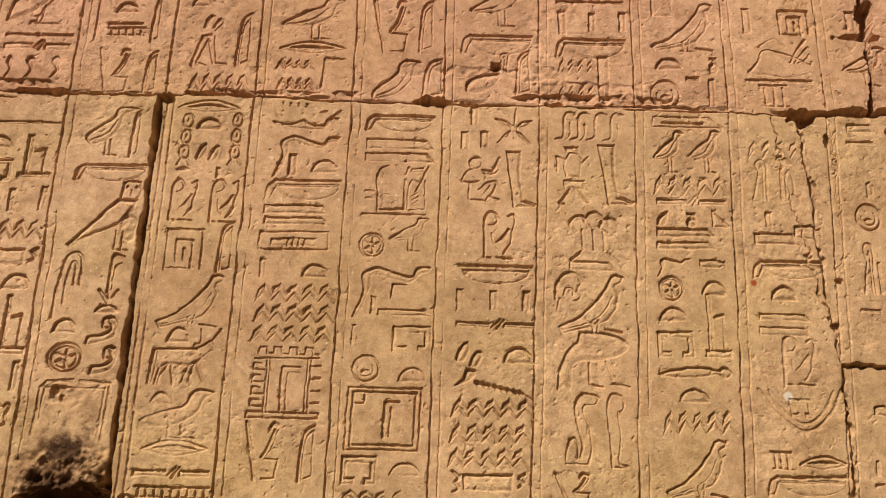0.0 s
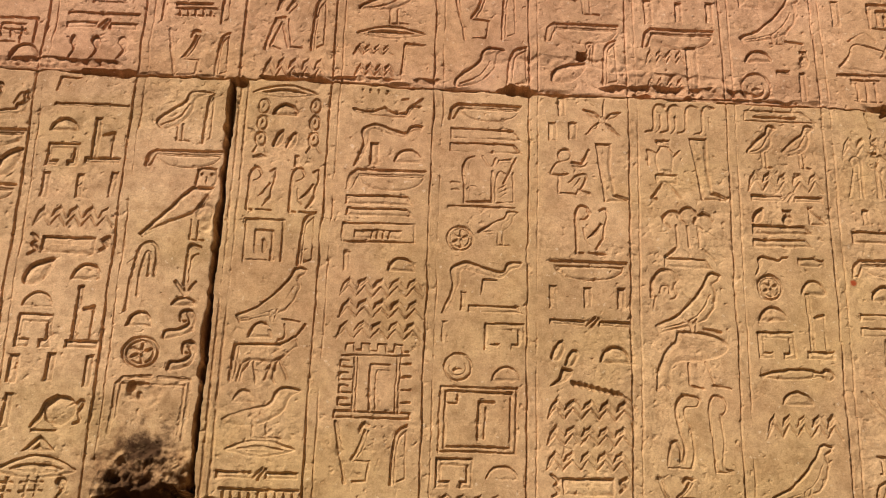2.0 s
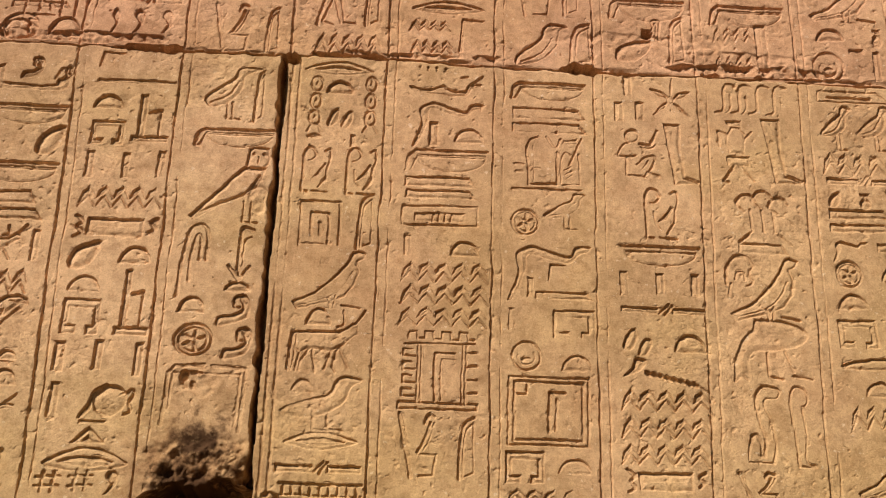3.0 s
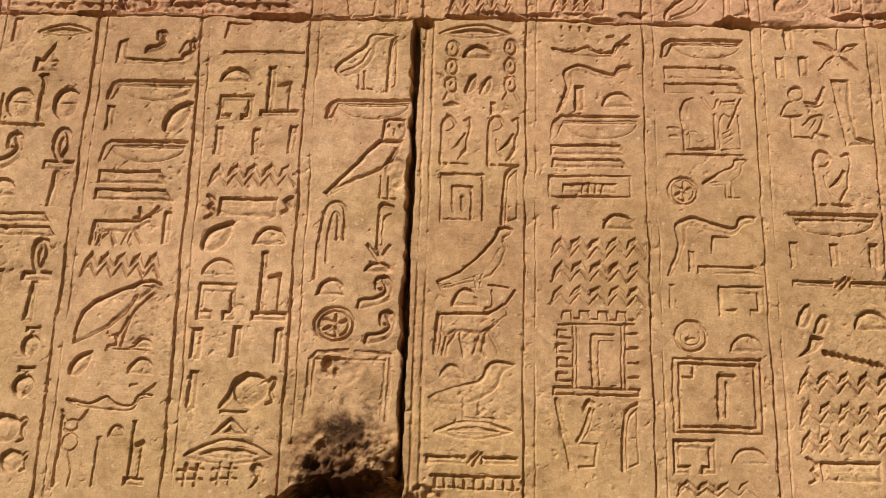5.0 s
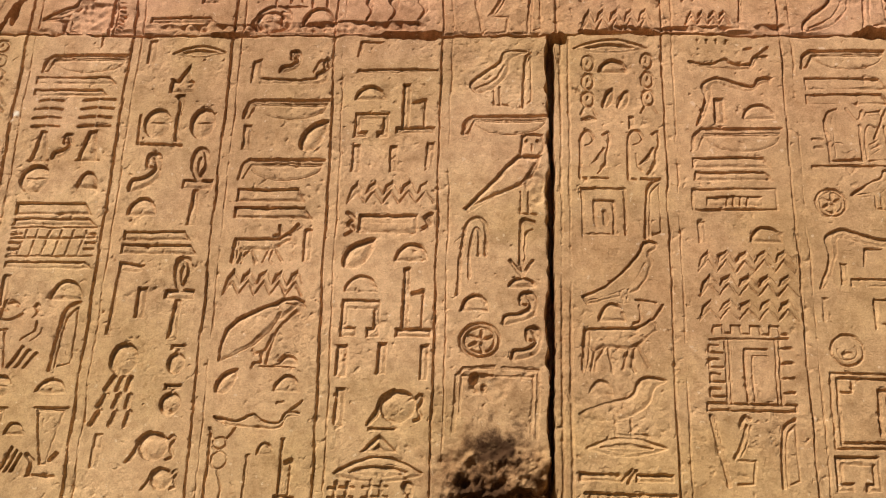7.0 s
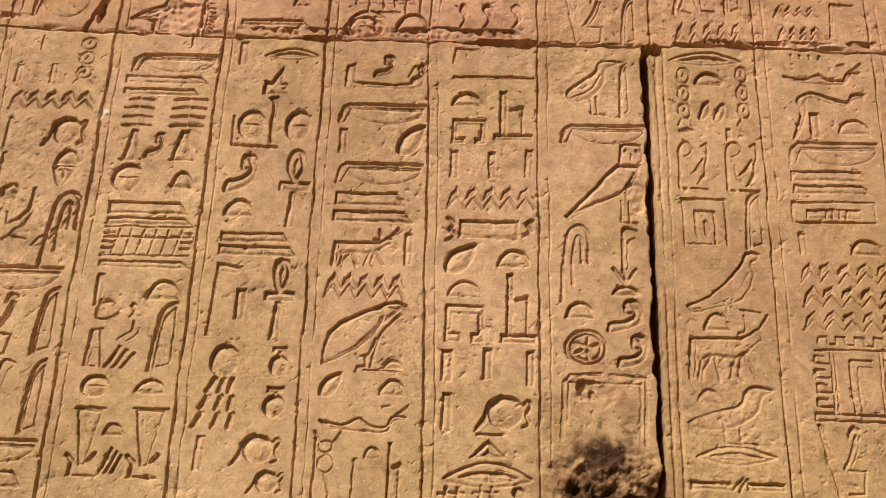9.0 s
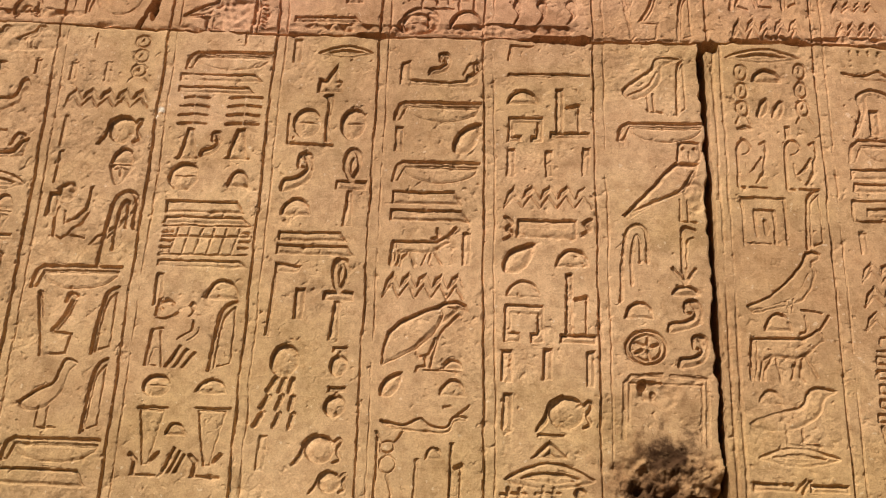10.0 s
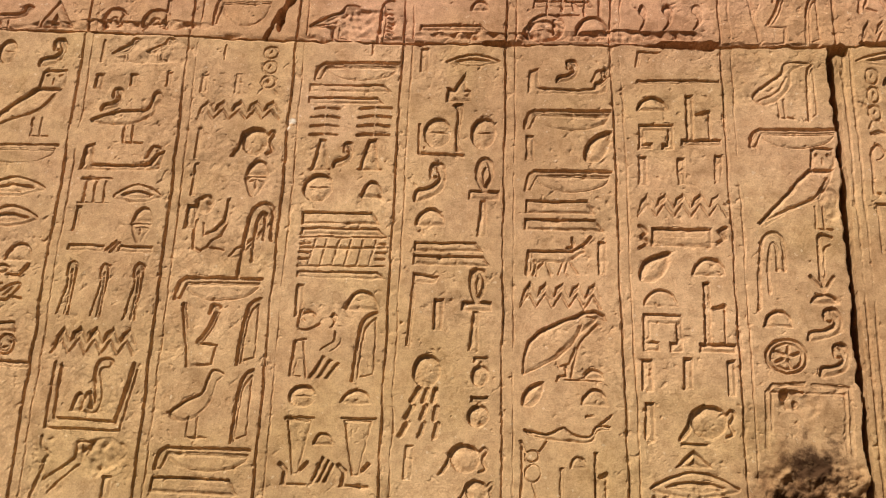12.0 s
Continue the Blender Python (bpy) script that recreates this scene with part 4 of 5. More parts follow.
COLUMNS.append([  # lower course, column 2
   ("rect", -2.015, 3.032, 0.005, 0.039), ("rect", -2.052, 2.957, 0.016, 0.044), ("rect", -1.978, 2.955, 0.016, 0.049),
   ("beads", -1.914, 2.989, 0.041, 0.116), ("zig5", -1.969, 2.892, 0.176, 0.045), ("rect", -2.046, 2.814, 0.008, 0.071),
   ("rect", -2.042, 2.731, 0.011, 0.074), ("ball", -1.930, 2.819, 0.089, 0.068), ("face", -1.913, 2.737, 0.048, 0.086),
   ("rect", -2.038, 2.648, 0.022, 0.052), ("adorer", -1.992, 2.632, 0.084, 0.118), ("loop", -1.893, 2.602, 0.066, 0.155), ("club", -1.906, 2.604, 0.088, 0.086),
   ("basket", -1.963, 2.495, 0.169, 0.049), ("hoe", -1.989, 2.398, 0.079, 0.129), ("reed", -1.889, 2.411, 0.034, 0.132),
])
COLUMNS.append([  # lower course, column 2
   ("chick", -1.975, 2.265, 0.099, 0.136), ("reed", -1.885, 2.264, 0.029, 0.141), ("basket", -1.948, 2.160, 0.176, 0.043),
   ("slab", -1.957, 2.112, 0.165, 0.029),
])
COLUMNS.append([  # lower course, column 3
   ("basket", -1.726, 2.987, 0.175, 0.044), ("slab", -1.738, 2.946, 0.174, 0.018), ("slab", -1.743, 2.917, 0.159, 0.016),
   ("djed", -1.783, 2.829, 0.058, 0.148), ("djed", -1.680, 2.830, 0.066, 0.148), ("curl", -1.738, 2.790, 0.041, 0.059),
   ("disc", -1.784, 2.717, 0.063, 0.065), ("loaf", -1.673, 2.715, 0.044, 0.037), ("slab", -1.732, 2.651, 0.157, 0.026),
   ("slab", -1.725, 2.622, 0.170, 0.016), ("mat", -1.722, 2.578, 0.169, 0.067), ("slab", -1.720, 2.530, 0.176, 0.015),
   ("rect", -1.797, 2.474, 0.015, 0.067), ("loaf", -1.673, 2.479, 0.066, 0.041), ("worker", -1.775, 2.388, 0.056, 0.134),
])
COLUMNS.append([  # lower course, column 3
   ("arm", -1.727, 2.395, 0.041, 0.041), ("hand", -1.735, 2.343, 0.058, 0.048), ("tail", -1.726, 2.436, 0.014, 0.030),
   ("reed", -1.661, 2.387, 0.041, 0.135), ("disc", -1.772, 2.286, 0.054, 0.045), ("loaf", -1.670, 2.289, 0.058, 0.030),
   ("vase", -1.772, 2.183, 0.055, 0.127), ("vase", -1.661, 2.185, 0.062, 0.130), ("loaf", -1.724, 2.208, 0.039, 0.025),
   ("hand", -1.719, 2.150, 0.042, 0.049),
])
COLUMNS.append([  # lower course, column 4
   ("rect", -1.584, 3.016, 0.018, 0.058), ("mouth", -1.481, 3.015, 0.118, 0.033), ("flame", -1.509, 2.951, 0.054, 0.070),
   ("hook", -1.539, 2.850, 0.092, 0.117), ("disc", -1.548, 2.844, 0.057, 0.070), ("disc", -1.453, 2.844, 0.053, 0.072),
   ("curl", -1.555, 2.733, 0.063, 0.086), ("ankh", -1.447, 2.700, 0.062, 0.170), ("loaf", -1.551, 2.657, 0.062, 0.039),
   ("slab", -1.512, 2.594, 0.133, 0.020), ("slab", -1.504, 2.565, 0.151, 0.020), ("angle", -1.556, 2.464, 0.056, 0.149),
   ("rect", -1.524, 2.455, 0.019, 0.063), ("ankh", -1.452, 2.466, 0.058, 0.166), ("sunrays", -1.546, 2.294, 0.078, 0.163),
])
COLUMNS.append([  # lower course, column 4
   ("pot", -1.439, 2.344, 0.036, 0.056), ("pot", -1.439, 2.268, 0.042, 0.058), ("rect", -1.564, 2.170, 0.017, 0.064),
   ("ball", -1.465, 2.180, 0.088, 0.059), ("ball", -1.441, 2.123, 0.065, 0.044),
])
COLUMNS.append([  # lower course, column 5
   ("boat", -1.282, 2.965, 0.170, 0.061), ("curl", -1.285, 2.989, 0.046, 0.056), ("curl", -1.214, 2.973, 0.030, 0.045),
   ("basket", -1.284, 2.876, 0.173, 0.045), ("rect", -1.358, 2.811, 0.017, 0.058), ("egg", -1.222, 2.817, 0.054, 0.070),
   ("basket", -1.281, 2.739, 0.167, 0.047), ("slab", -1.296, 2.683, 0.135, 0.028), ("slab", -1.288, 2.645, 0.153, 0.024),
   ("bull", -1.297, 2.578, 0.125, 0.085), ("rect", -1.213, 2.577, 0.016, 0.070), ("zig5", -1.291, 2.498, 0.152, 0.051),
   ("vulture", -1.283, 2.401, 0.162, 0.141), ("loaf", -1.228, 2.348, 0.038, 0.019), ("egg", -1.340, 2.305, 0.040, 0.049),
])
COLUMNS.append([  # lower course, column 5
   ("loaf", -1.227, 2.303, 0.050, 0.032), ("lion", -1.277, 2.243, 0.159, 0.056), ("hornling", -1.336, 2.148, 0.050, 0.138),
   ("loaf", -1.255, 2.182, 0.031, 0.024), ("rect", -1.284, 2.126, 0.010, 0.090), ("throne", -1.214, 2.143, 0.036, 0.116),
])
COLUMNS.append([  # lower course, column 6
   ("angle", -1.119, 3.020, 0.057, 0.040), ("plank", -1.059, 2.967, 0.170, 0.013), ("loaf", -1.113, 2.916, 0.063, 0.034),
   ("house", -1.107, 2.841, 0.070, 0.056), ("throne", -1.018, 2.879, 0.079, 0.115), ("rect", -1.133, 2.766, 0.017, 0.061),
   ("rect", -1.059, 2.765, 0.014, 0.057), ("rect", -0.986, 2.769, 0.016, 0.063), ("zig5", -1.059, 2.691, 0.171, 0.049),
   ("chest", -1.061, 2.624, 0.169, 0.047), ("egg", -1.114, 2.561, 0.059, 0.064), ("loaf", -1.012, 2.565, 0.066, 0.038),
   ("loaf", -1.103, 2.499, 0.067, 0.035), ("house", -1.100, 2.431, 0.074, 0.073), ("throne", -1.001, 2.464, 0.067, 0.138),
])
COLUMNS.append([  # lower course, column 6
   ("rect", -1.130, 2.348, 0.020, 0.063), ("rect", -1.055, 2.353, 0.017, 0.061), ("rect", -0.978, 2.347, 0.016, 0.068),
   ("rect", -1.127, 2.261, 0.018, 0.069), ("ball", -1.026, 2.263, 0.101, 0.066), ("line", -1.047, 2.221, 0.051, 0.009),
   ("peak", -1.051, 2.196, 0.067, 0.034), ("mouth", -1.049, 2.149, 0.158, 0.048), ("hash", -1.113, 2.108, 0.041, 0.037),
   ("hash", -1.053, 2.110, 0.042, 0.037), ("tail", -0.997, 2.109, 0.025, 0.045),
])
COLUMNS.append([  # lower course, column 7
   ("ibis", -0.853, 2.949, 0.119, 0.135), ("reed", -0.796, 2.946, 0.016, 0.127), ("basket", -0.839, 2.840, 0.166, 0.043),
   ("owl", -0.838, 2.732, 0.157, 0.179), ("loop", -0.892, 2.559, 0.058, 0.155), ("plant", -0.801, 2.580, 0.045, 0.118),
   ("loaf", -0.888, 2.464, 0.056, 0.035), ("curl", -0.803, 2.454, 0.064, 0.066), ("curl", -0.791, 2.386, 0.056, 0.066),
   ("wheel", -0.877, 2.392, 0.074, 0.067), ("loaf", -0.801, 2.506, 0.052, 0.022), ("frame", -0.842, 2.256, 0.161, 0.169),
])
COLUMNS.append([  # lower course, column 8
   ("mouth", -0.629, 3.023, 0.152, 0.037), ("beads", -0.674, 2.933, 0.031, 0.139), ("beads", -0.556, 2.937, 0.030, 0.139),
   ("loaf", -0.624, 2.976, 0.059, 0.032), ("bean", -0.634, 2.901, 0.025, 0.042), ("bean", -0.604, 2.897, 0.026, 0.039),
   ("sitter", -0.662, 2.774, 0.060, 0.109), ("sitter", -0.568, 2.774, 0.062, 0.112), ("rect", -0.590, 2.846, 0.011, 0.030), ("mouth", -0.672, 2.853, 0.032, 0.014), ("court", -0.647, 2.652, 0.089, 0.102),
   ("reed", -0.555, 2.659, 0.031, 0.123), ("falcon", -0.620, 2.528, 0.145, 0.130), ("loaf", -0.636, 2.449, 0.052, 0.036),
   ("bull", -0.617, 2.399, 0.149, 0.132), ("loaf", -0.657, 2.308, 0.041, 0.025), ("chick", -0.619, 2.273, 0.157, 0.110),
])
COLUMNS.append([  # lower course, column 8
   ("mouth", -0.615, 2.201, 0.143, 0.035), ("bolt", -0.617, 2.149, 0.164, 0.023), ("comb", -0.611, 2.107, 0.156, 0.023),
])
COLUMNS.append([  # lower course, column 9
   ("lion", -0.395, 2.992, 0.158, 0.055), ("tail", -0.452, 3.034, 0.007, 0.012), ("tail", -0.435, 3.034, 0.007, 0.012), ("tail", -0.416, 3.033, 0.007, 0.012), ("tail", -0.397, 3.033, 0.007, 0.012), ("snake", -0.388, 2.896, 0.153, 0.107), ("rect", -0.419, 2.872, 0.020, 0.055),
   ("loaf", -0.343, 2.870, 0.064, 0.035), ("basket", -0.388, 2.807, 0.172, 0.052), ("slab", -0.401, 2.758, 0.149, 0.023),
   ("slab", -0.399, 2.729, 0.149, 0.018), ("panel", -0.400, 2.679, 0.156, 0.045), ("rect", -0.465, 2.611, 0.015, 0.044),
   ("loaf", -0.348, 2.608, 0.061, 0.034), ("zig5", -0.389, 2.552, 0.175, 0.045), ("zig5", -0.387, 2.504, 0.178, 0.043),
   ("zig5", -0.389, 2.456, 0.177, 0.041), ("serekh", -0.395, 2.346, 0.152, 0.162), ("hoe", -0.432, 2.197, 0.072, 0.124),
])
COLUMNS.append([  # lower course, column 9
   ("reed", -0.338, 2.196, 0.029, 0.118),
])
COLUMNS.append([  # lower course, column 10
   ("basket", -0.170, 2.989, 0.163, 0.043), ("slab", -0.169, 2.933, 0.159, 0.027), ("slab", -0.169, 2.898, 0.161, 0.025),
   ("shrine", -0.170, 2.817, 0.148, 0.124), ("line", -0.176, 2.750, 0.152, 0.010),
   ("bird", -0.138, 2.702, 0.093, 0.087), ("wheel", -0.222, 2.673, 0.058, 0.058), ("snake", -0.174, 2.561, 0.171, 0.121),
   ("angle", -0.159, 2.562, 0.038, 0.038), ("rect", -0.213, 2.529, 0.013, 0.044), ("slab", -0.144, 2.513, 0.117, 0.016),
   ("rect", -0.250, 2.459, 0.014, 0.048), ("house", -0.125, 2.452, 0.086, 0.061), ("ring", -0.222, 2.383, 0.061, 0.062),
])
COLUMNS.append([  # lower course, column 10
   ("loaf", -0.122, 2.372, 0.061, 0.033), ("enclosure", -0.179, 2.273, 0.159, 0.134), ("house", -0.226, 2.163, 0.074, 0.061),
   ("loaf", -0.130, 2.167, 0.066, 0.031), ("zig4", -0.190, 2.108, 0.138, 0.028),
])
COLUMNS.append([  # lower course, column 11
   ("rect", 0.007, 3.013, 0.018, 0.052), ("rect", -0.016, 2.948, 0.019, 0.048), ("rect", 0.030, 2.951, 0.020, 0.045),
   ("star", 0.101, 2.986, 0.089, 0.099), ("seated", 0.022, 2.850, 0.098, 0.123), ("leg", 0.116, 2.849, 0.072, 0.145),
   ("sitter", 0.066, 2.706, 0.074, 0.118), ("basin", 0.058, 2.609, 0.163, 0.044), ("rect", -0.021, 2.545, 0.017, 0.055),
   ("rect", 0.054, 2.546, 0.017, 0.048), ("rect", 0.126, 2.548, 0.017, 0.049), ("bolt", 0.058, 2.491, 0.176, 0.021),
   ("bean", -0.013, 2.426, 0.031, 0.044), ("bean", 0.016, 2.411, 0.029, 0.038), ("loaf", 0.108, 2.422, 0.066, 0.038),
])
COLUMNS.append([  # lower course, column 11
   ("spine", 0.059, 2.345, 0.178, 0.085), ("zig5", 0.052, 2.301, 0.176, 0.041), ("zig5", 0.049, 2.247, 0.172, 0.040),
   ("zig5", 0.045, 2.195, 0.169, 0.040), ("chest", 0.045, 2.144, 0.155, 0.042),
])
COLUMNS.append([  # lower course, column 12
   ("loops", 0.279, 2.990, 0.161, 0.086), ("porter", 0.236, 2.862, 0.078, 0.150), ("leg", 0.337, 2.867, 0.080, 0.156),
   ("plumes", 0.282, 2.709, 0.116, 0.124), ("slab", 0.275, 2.636, 0.101, 0.022), ("cap", 0.222, 2.572, 0.058, 0.090),
   ("falcon", 0.271, 2.545, 0.150, 0.144), ("swan", 0.270, 2.411, 0.156, 0.135), ("hind", 0.303, 2.383, 0.089, 0.058),
   ("cobra", 0.249, 2.261, 0.061, 0.153), ("mummy", 0.316, 2.259, 0.048, 0.160), ("hoe", 0.221, 2.136, 0.072, 0.063),
])
COLUMNS.append([  # lower course, column 13
   ("dagger", 0.512, 3.010, 0.167, 0.030), ("bird", 0.464, 2.931, 0.076, 0.114), ("bird", 0.550, 2.934, 0.079, 0.114),
   ("zig5", 0.509, 2.842, 0.170, 0.050), ("bolt", 0.510, 2.803, 0.163, 0.023), ("egg", 0.440, 2.756, 0.028, 0.037),
   ("pot", 0.506, 2.755, 0.025, 0.037), ("wedge", 0.574, 2.760, 0.039, 0.044), ("slab", 0.490, 2.724, 0.132, 0.020),
   ("slab", 0.488, 2.692, 0.131, 0.018), ("snake", 0.459, 2.637, 0.078, 0.047), ("plank", 0.549, 2.648, 0.061, 0.025),
   ("wheel", 0.450, 2.586, 0.054, 0.059), ("loaf", 0.546, 2.589, 0.057, 0.035), ("loaf", 0.451, 2.526, 0.062, 0.034),
])
COLUMNS.append([  # lower course, column 13
   ("house", 0.453, 2.456, 0.080, 0.060), ("throne", 0.547, 2.501, 0.058, 0.150), ("fish", 0.490, 2.392, 0.162, 0.030),
   ("loaf", 0.487, 2.341, 0.068, 0.031), ("zig5", 0.494, 2.282, 0.155, 0.049), ("falcon", 0.481, 2.184, 0.136, 0.128),
])
COLUMNS.append([  # lower course, column 14
   ("zig4", 0.716, 2.941, 0.129, 0.048), ("crook", 0.676, 2.859, 0.045, 0.109), ("arch", 0.742, 2.866, 0.040, 0.100), ("slab", 0.696, 2.714, 0.097, 0.028),
   ("rect", 0.685, 2.762, 0.015, 0.040), ("plank", 0.771, 2.733, 0.064, 0.040), ("basket", 0.721, 2.638, 0.164, 0.041),
   ("loaf", 0.701, 2.582, 0.059, 0.038), ("slab", 0.697, 2.524, 0.113, 0.016), ("slab", 0.694, 2.491, 0.112, 0.020),
   ("sitter", 0.721, 2.424, 0.074, 0.112), ("house", 0.713, 2.319, 0.045, 0.042), ("bowl", 0.717, 2.311, 0.183, 0.104),
   ("comb", 0.661, 2.206, 0.040, 0.040), ("mouth", 0.747, 2.203, 0.103, 0.031), ("basket", 0.712, 2.153, 0.166, 0.040),
])
COLUMNS.append([  # lower course, column 15
   ("slab", 0.925, 3.009, 0.065, 0.022), ("line", 0.920, 2.968, 0.066, 0.012), ("ring", 0.915, 2.774, 0.057, 0.069),
   ("crook", 0.902, 2.643, 0.035, 0.132), ("line", 0.892, 2.545, 0.048, 0.011), ("plank", 0.929, 2.845, 0.017, 0.050),
   ("rect", 0.925, 2.625, 0.008, 0.079), ("rect", 0.864, 2.195, 0.008, 0.032), ("line", 0.864, 2.159, 0.020, 0.011),
   ("plank", 0.889, 2.319, 0.036, 0.028),
])
COLUMNS.append([  # upper course, column 0
   ("duck", -2.539, 3.121, 0.150, 0.062), ("peak", -2.409, 3.129, 0.083, 0.070),
])
COLUMNS.append([  # upper course, column 1
   ("cap", -2.278, 3.112, 0.046, 0.058), ("cap", -2.182, 3.110, 0.054, 0.055), ("rect", -2.156, 3.128, 0.012, 0.073),
])
COLUMNS.append([  # upper course, column 2
   ("basket", -1.989, 3.138, 0.126, 0.081),
])
COLUMNS.append([  # upper course, column 3
   ("rect", -1.695, 3.045, 0.005, 0.033), ("feather", -1.672, 3.110, 0.030, 0.102), ("bird", -1.785, 3.108, 0.111, 0.088),
])
COLUMNS.append([  # upper course, column 4
   ("slab", -1.527, 3.095, 0.143, 0.014), ("loaf", -1.473, 3.150, 0.040, 0.028),
])
COLUMNS.append([  # upper course, column 5
   ("slab", -1.295, 3.153, 0.130, 0.017), ("disc", -1.331, 3.097, 0.079, 0.067), ("loaf", -1.235, 3.101, 0.071, 0.047),
   ("court", -1.275, 3.158, 0.121, 0.070), ("rect", -1.308, 3.098, 0.020, 0.037),
])
COLUMNS.append([  # upper course, column 6
   ("vulture", -1.085, 3.305, 0.149, 0.121), ("line", -1.069, 3.212, 0.167, 0.013), ("bolt", -1.070, 3.184, 0.162, 0.029),
   ("tail", -1.129, 3.121, 0.017, 0.064), ("tail", -1.078, 3.122, 0.024, 0.064), ("tail", -1.015, 3.124, 0.026, 0.064),
])
COLUMNS.append([  # upper course, column 7
   ("rect", -0.930, 3.268, 0.011, 0.136), ("loaf", -0.862, 3.302, 0.057, 0.030), ("line", -0.861, 3.251, 0.089, 0.013),
   ("comb", -0.856, 3.229, 0.092, 0.023), ("reed", -0.786, 3.266, 0.017, 0.131), ("hoe", -0.875, 3.116, 0.077, 0.127),
   ("reed", -0.783, 3.116, 0.027, 0.115),
])
COLUMNS.append([  # upper course, column 8
   ("loaf", -0.680, 3.324, 0.047, 0.030), ("walker", -0.643, 3.209, 0.090, 0.152), ("reed", -0.565, 3.213, 0.030, 0.149),
   ("zig5", -0.614, 3.087, 0.145, 0.055),
])
COLUMNS.append([  # upper course, column 9
   ("bird", -0.396, 3.280, 0.157, 0.125), ("mouth", -0.394, 3.196, 0.165, 0.037), ("zig4", -0.434, 3.146, 0.090, 0.027),
   ("zig4", -0.430, 3.091, 0.089, 0.032), ("angle", -0.340, 3.125, 0.058, 0.089),
])
COLUMNS.append([  # upper course, column 10
   ("hoe", -0.207, 3.261, 0.084, 0.157), ("reed", -0.117, 3.264, 0.033, 0.149), ("quail", -0.183, 3.111, 0.119, 0.114),
   ("reed", -0.097, 3.116, 0.047, 0.106),
])
COLUMNS.append([  # upper course, column 11
   ("bird", 0.063, 3.333, 0.145, 0.132), ("basket", 0.059, 3.216, 0.172, 0.056), ("egg", 0.024, 3.108, 0.082, 0.060),
   ("crook", 0.074, 3.164, 0.036, 0.055), ("reed", 0.122, 3.139, 0.033, 0.122),
])
COLUMNS.append([  # upper course, column 12
   ("line", 0.291, 3.346, 0.170, 0.014), ("rect", 0.220, 3.286, 0.020, 0.070), ("rect", 0.293, 3.288, 0.018, 0.057),
   ("rect", 0.368, 3.291, 0.018, 0.057), ("basket", 0.288, 3.212, 0.168, 0.056), ("zig4", 0.255, 3.160, 0.093, 0.037),
   ("zig4", 0.254, 3.086, 0.095, 0.041), ("rect", 0.318, 3.125, 0.027, 0.134),
])
COLUMNS.append([  # upper course, column 13
   ("rect", 0.468, 3.348, 0.054, 0.073), ("falcon", 0.515, 3.280, 0.161, 0.147), ("loaf", 0.476, 3.174, 0.065, 0.032),
   ("ring", 0.465, 3.088, 0.073, 0.076), ("pot", 0.586, 3.169, 0.025, 0.048), ("line", 0.533, 3.131, 0.034, 0.016),
   ("rect", 0.578, 3.094, 0.016, 0.076),
])
COLUMNS.append([  # upper course, column 14
   ("rect", 0.678, 3.304, 0.021, 0.072), ("court", 0.796, 3.301, 0.081, 0.074), ("bee", 0.750, 3.192, 0.163, 0.117),
   ("line", 0.743, 3.130, 0.167, 0.013), ("comb", 0.728, 3.089, 0.065, 0.063),
])
COLUMNS.append([  # upper course, column 15
   ("bird", 0.957, 3.180, 0.113, 0.113), ("rect", 0.937, 3.309, 0.023, 0.059),
])

# wear: some patches of the face have lost their edges
wear = 1 - 0.55 * soft_step(N_WIDE + 0.5 * N_HAND, 0.55, 1.1)
wear *= 1 - 0.06 * soft_step(GU, -0.76, -0.72)
for cu, cv, ru, rv in ((-2.19, 3.02, 0.10, 0.05), (-1.99, 2.96, 0.10, 0.07), (0.70, 2.95, 0.14, 0.12), (0.72, 2.42, 0.10, 0.10), (0.15, 3.13, 0.12, 0.05), (-0.86, 2.22, 0.10, 0.07), (-0.66, 2.30, 0.07, 0.05)):
    wear *= 1 - 0.55 * np.exp(-((GU - cu) / ru) ** 2 - ((GV - cv) / rv) ** 2)

# the ruled lines between the columns of signs
RULES = [(-2.334, 0.022), (-2.099, 0.025), (-1.864, 0.017), (-1.633, 0.016), (-1.415, 0.021), (-1.196, 0.029), (-0.972, 0.014),
         (-0.525, 0.0), (-0.288, -0.006), (-0.068, -0.012), (0.163, -0.026), (0.391, -0.028), (0.615, -0.032), (0.850, -0.048)]
for at, lean in RULES:
    mid = at + lean * (3.05 - GV) / 0.85 * (GV < 3.05) + 0.002 * N_HAND
    for shift, width, deep in ((0.0, 0.0046, 0.0086), (0.020, 0.0036, 0.0042)):
        d = np.abs(PU - mid - shift)
        depth = np.maximum(depth, wear * deep * (0.85 + 0.3 * N_HAND) * np.clip(0.5 + (width / 2 - d) / RIM, 0, 1))
    depth = np.maximum(depth, 0.0010 * ((PU > mid) & (PU < mid + 0.020)))
for shift in (0.020, 0.036):
    depth = np.maximum(depth, 0.0038 * np.clip(1.5 * (1 - np.abs(PU - crack_at - shift) / 0.004), 0, 1) * ~above)
upper_rule = np.abs(PU + 0.737)
depth = np.maximum(depth, above * 0.006 * np.clip(1.5 * (1 - upper_rule / 0.005), 0, 1))

sign_names = []
for column in COLUMNS:
    for kind_of, u, v, w, h in column:
        carver = Carver(u, v, w, h, (0.0082 if u < -0.75 else 0.0080) * rng.uniform(0.85, 1.18))
        SIGNS[kind_of](carver)
        cut = carver.cut_depth * wear[carver.win]
        sel = cut > np.maximum(depth[carver.win], 0.0009)
        owner[carver.win][sel] = len(sign_names)
        depth[carver.win] = np.maximum(depth[carver.win], cut)
        sign_names.append(NAMES[kind_of])

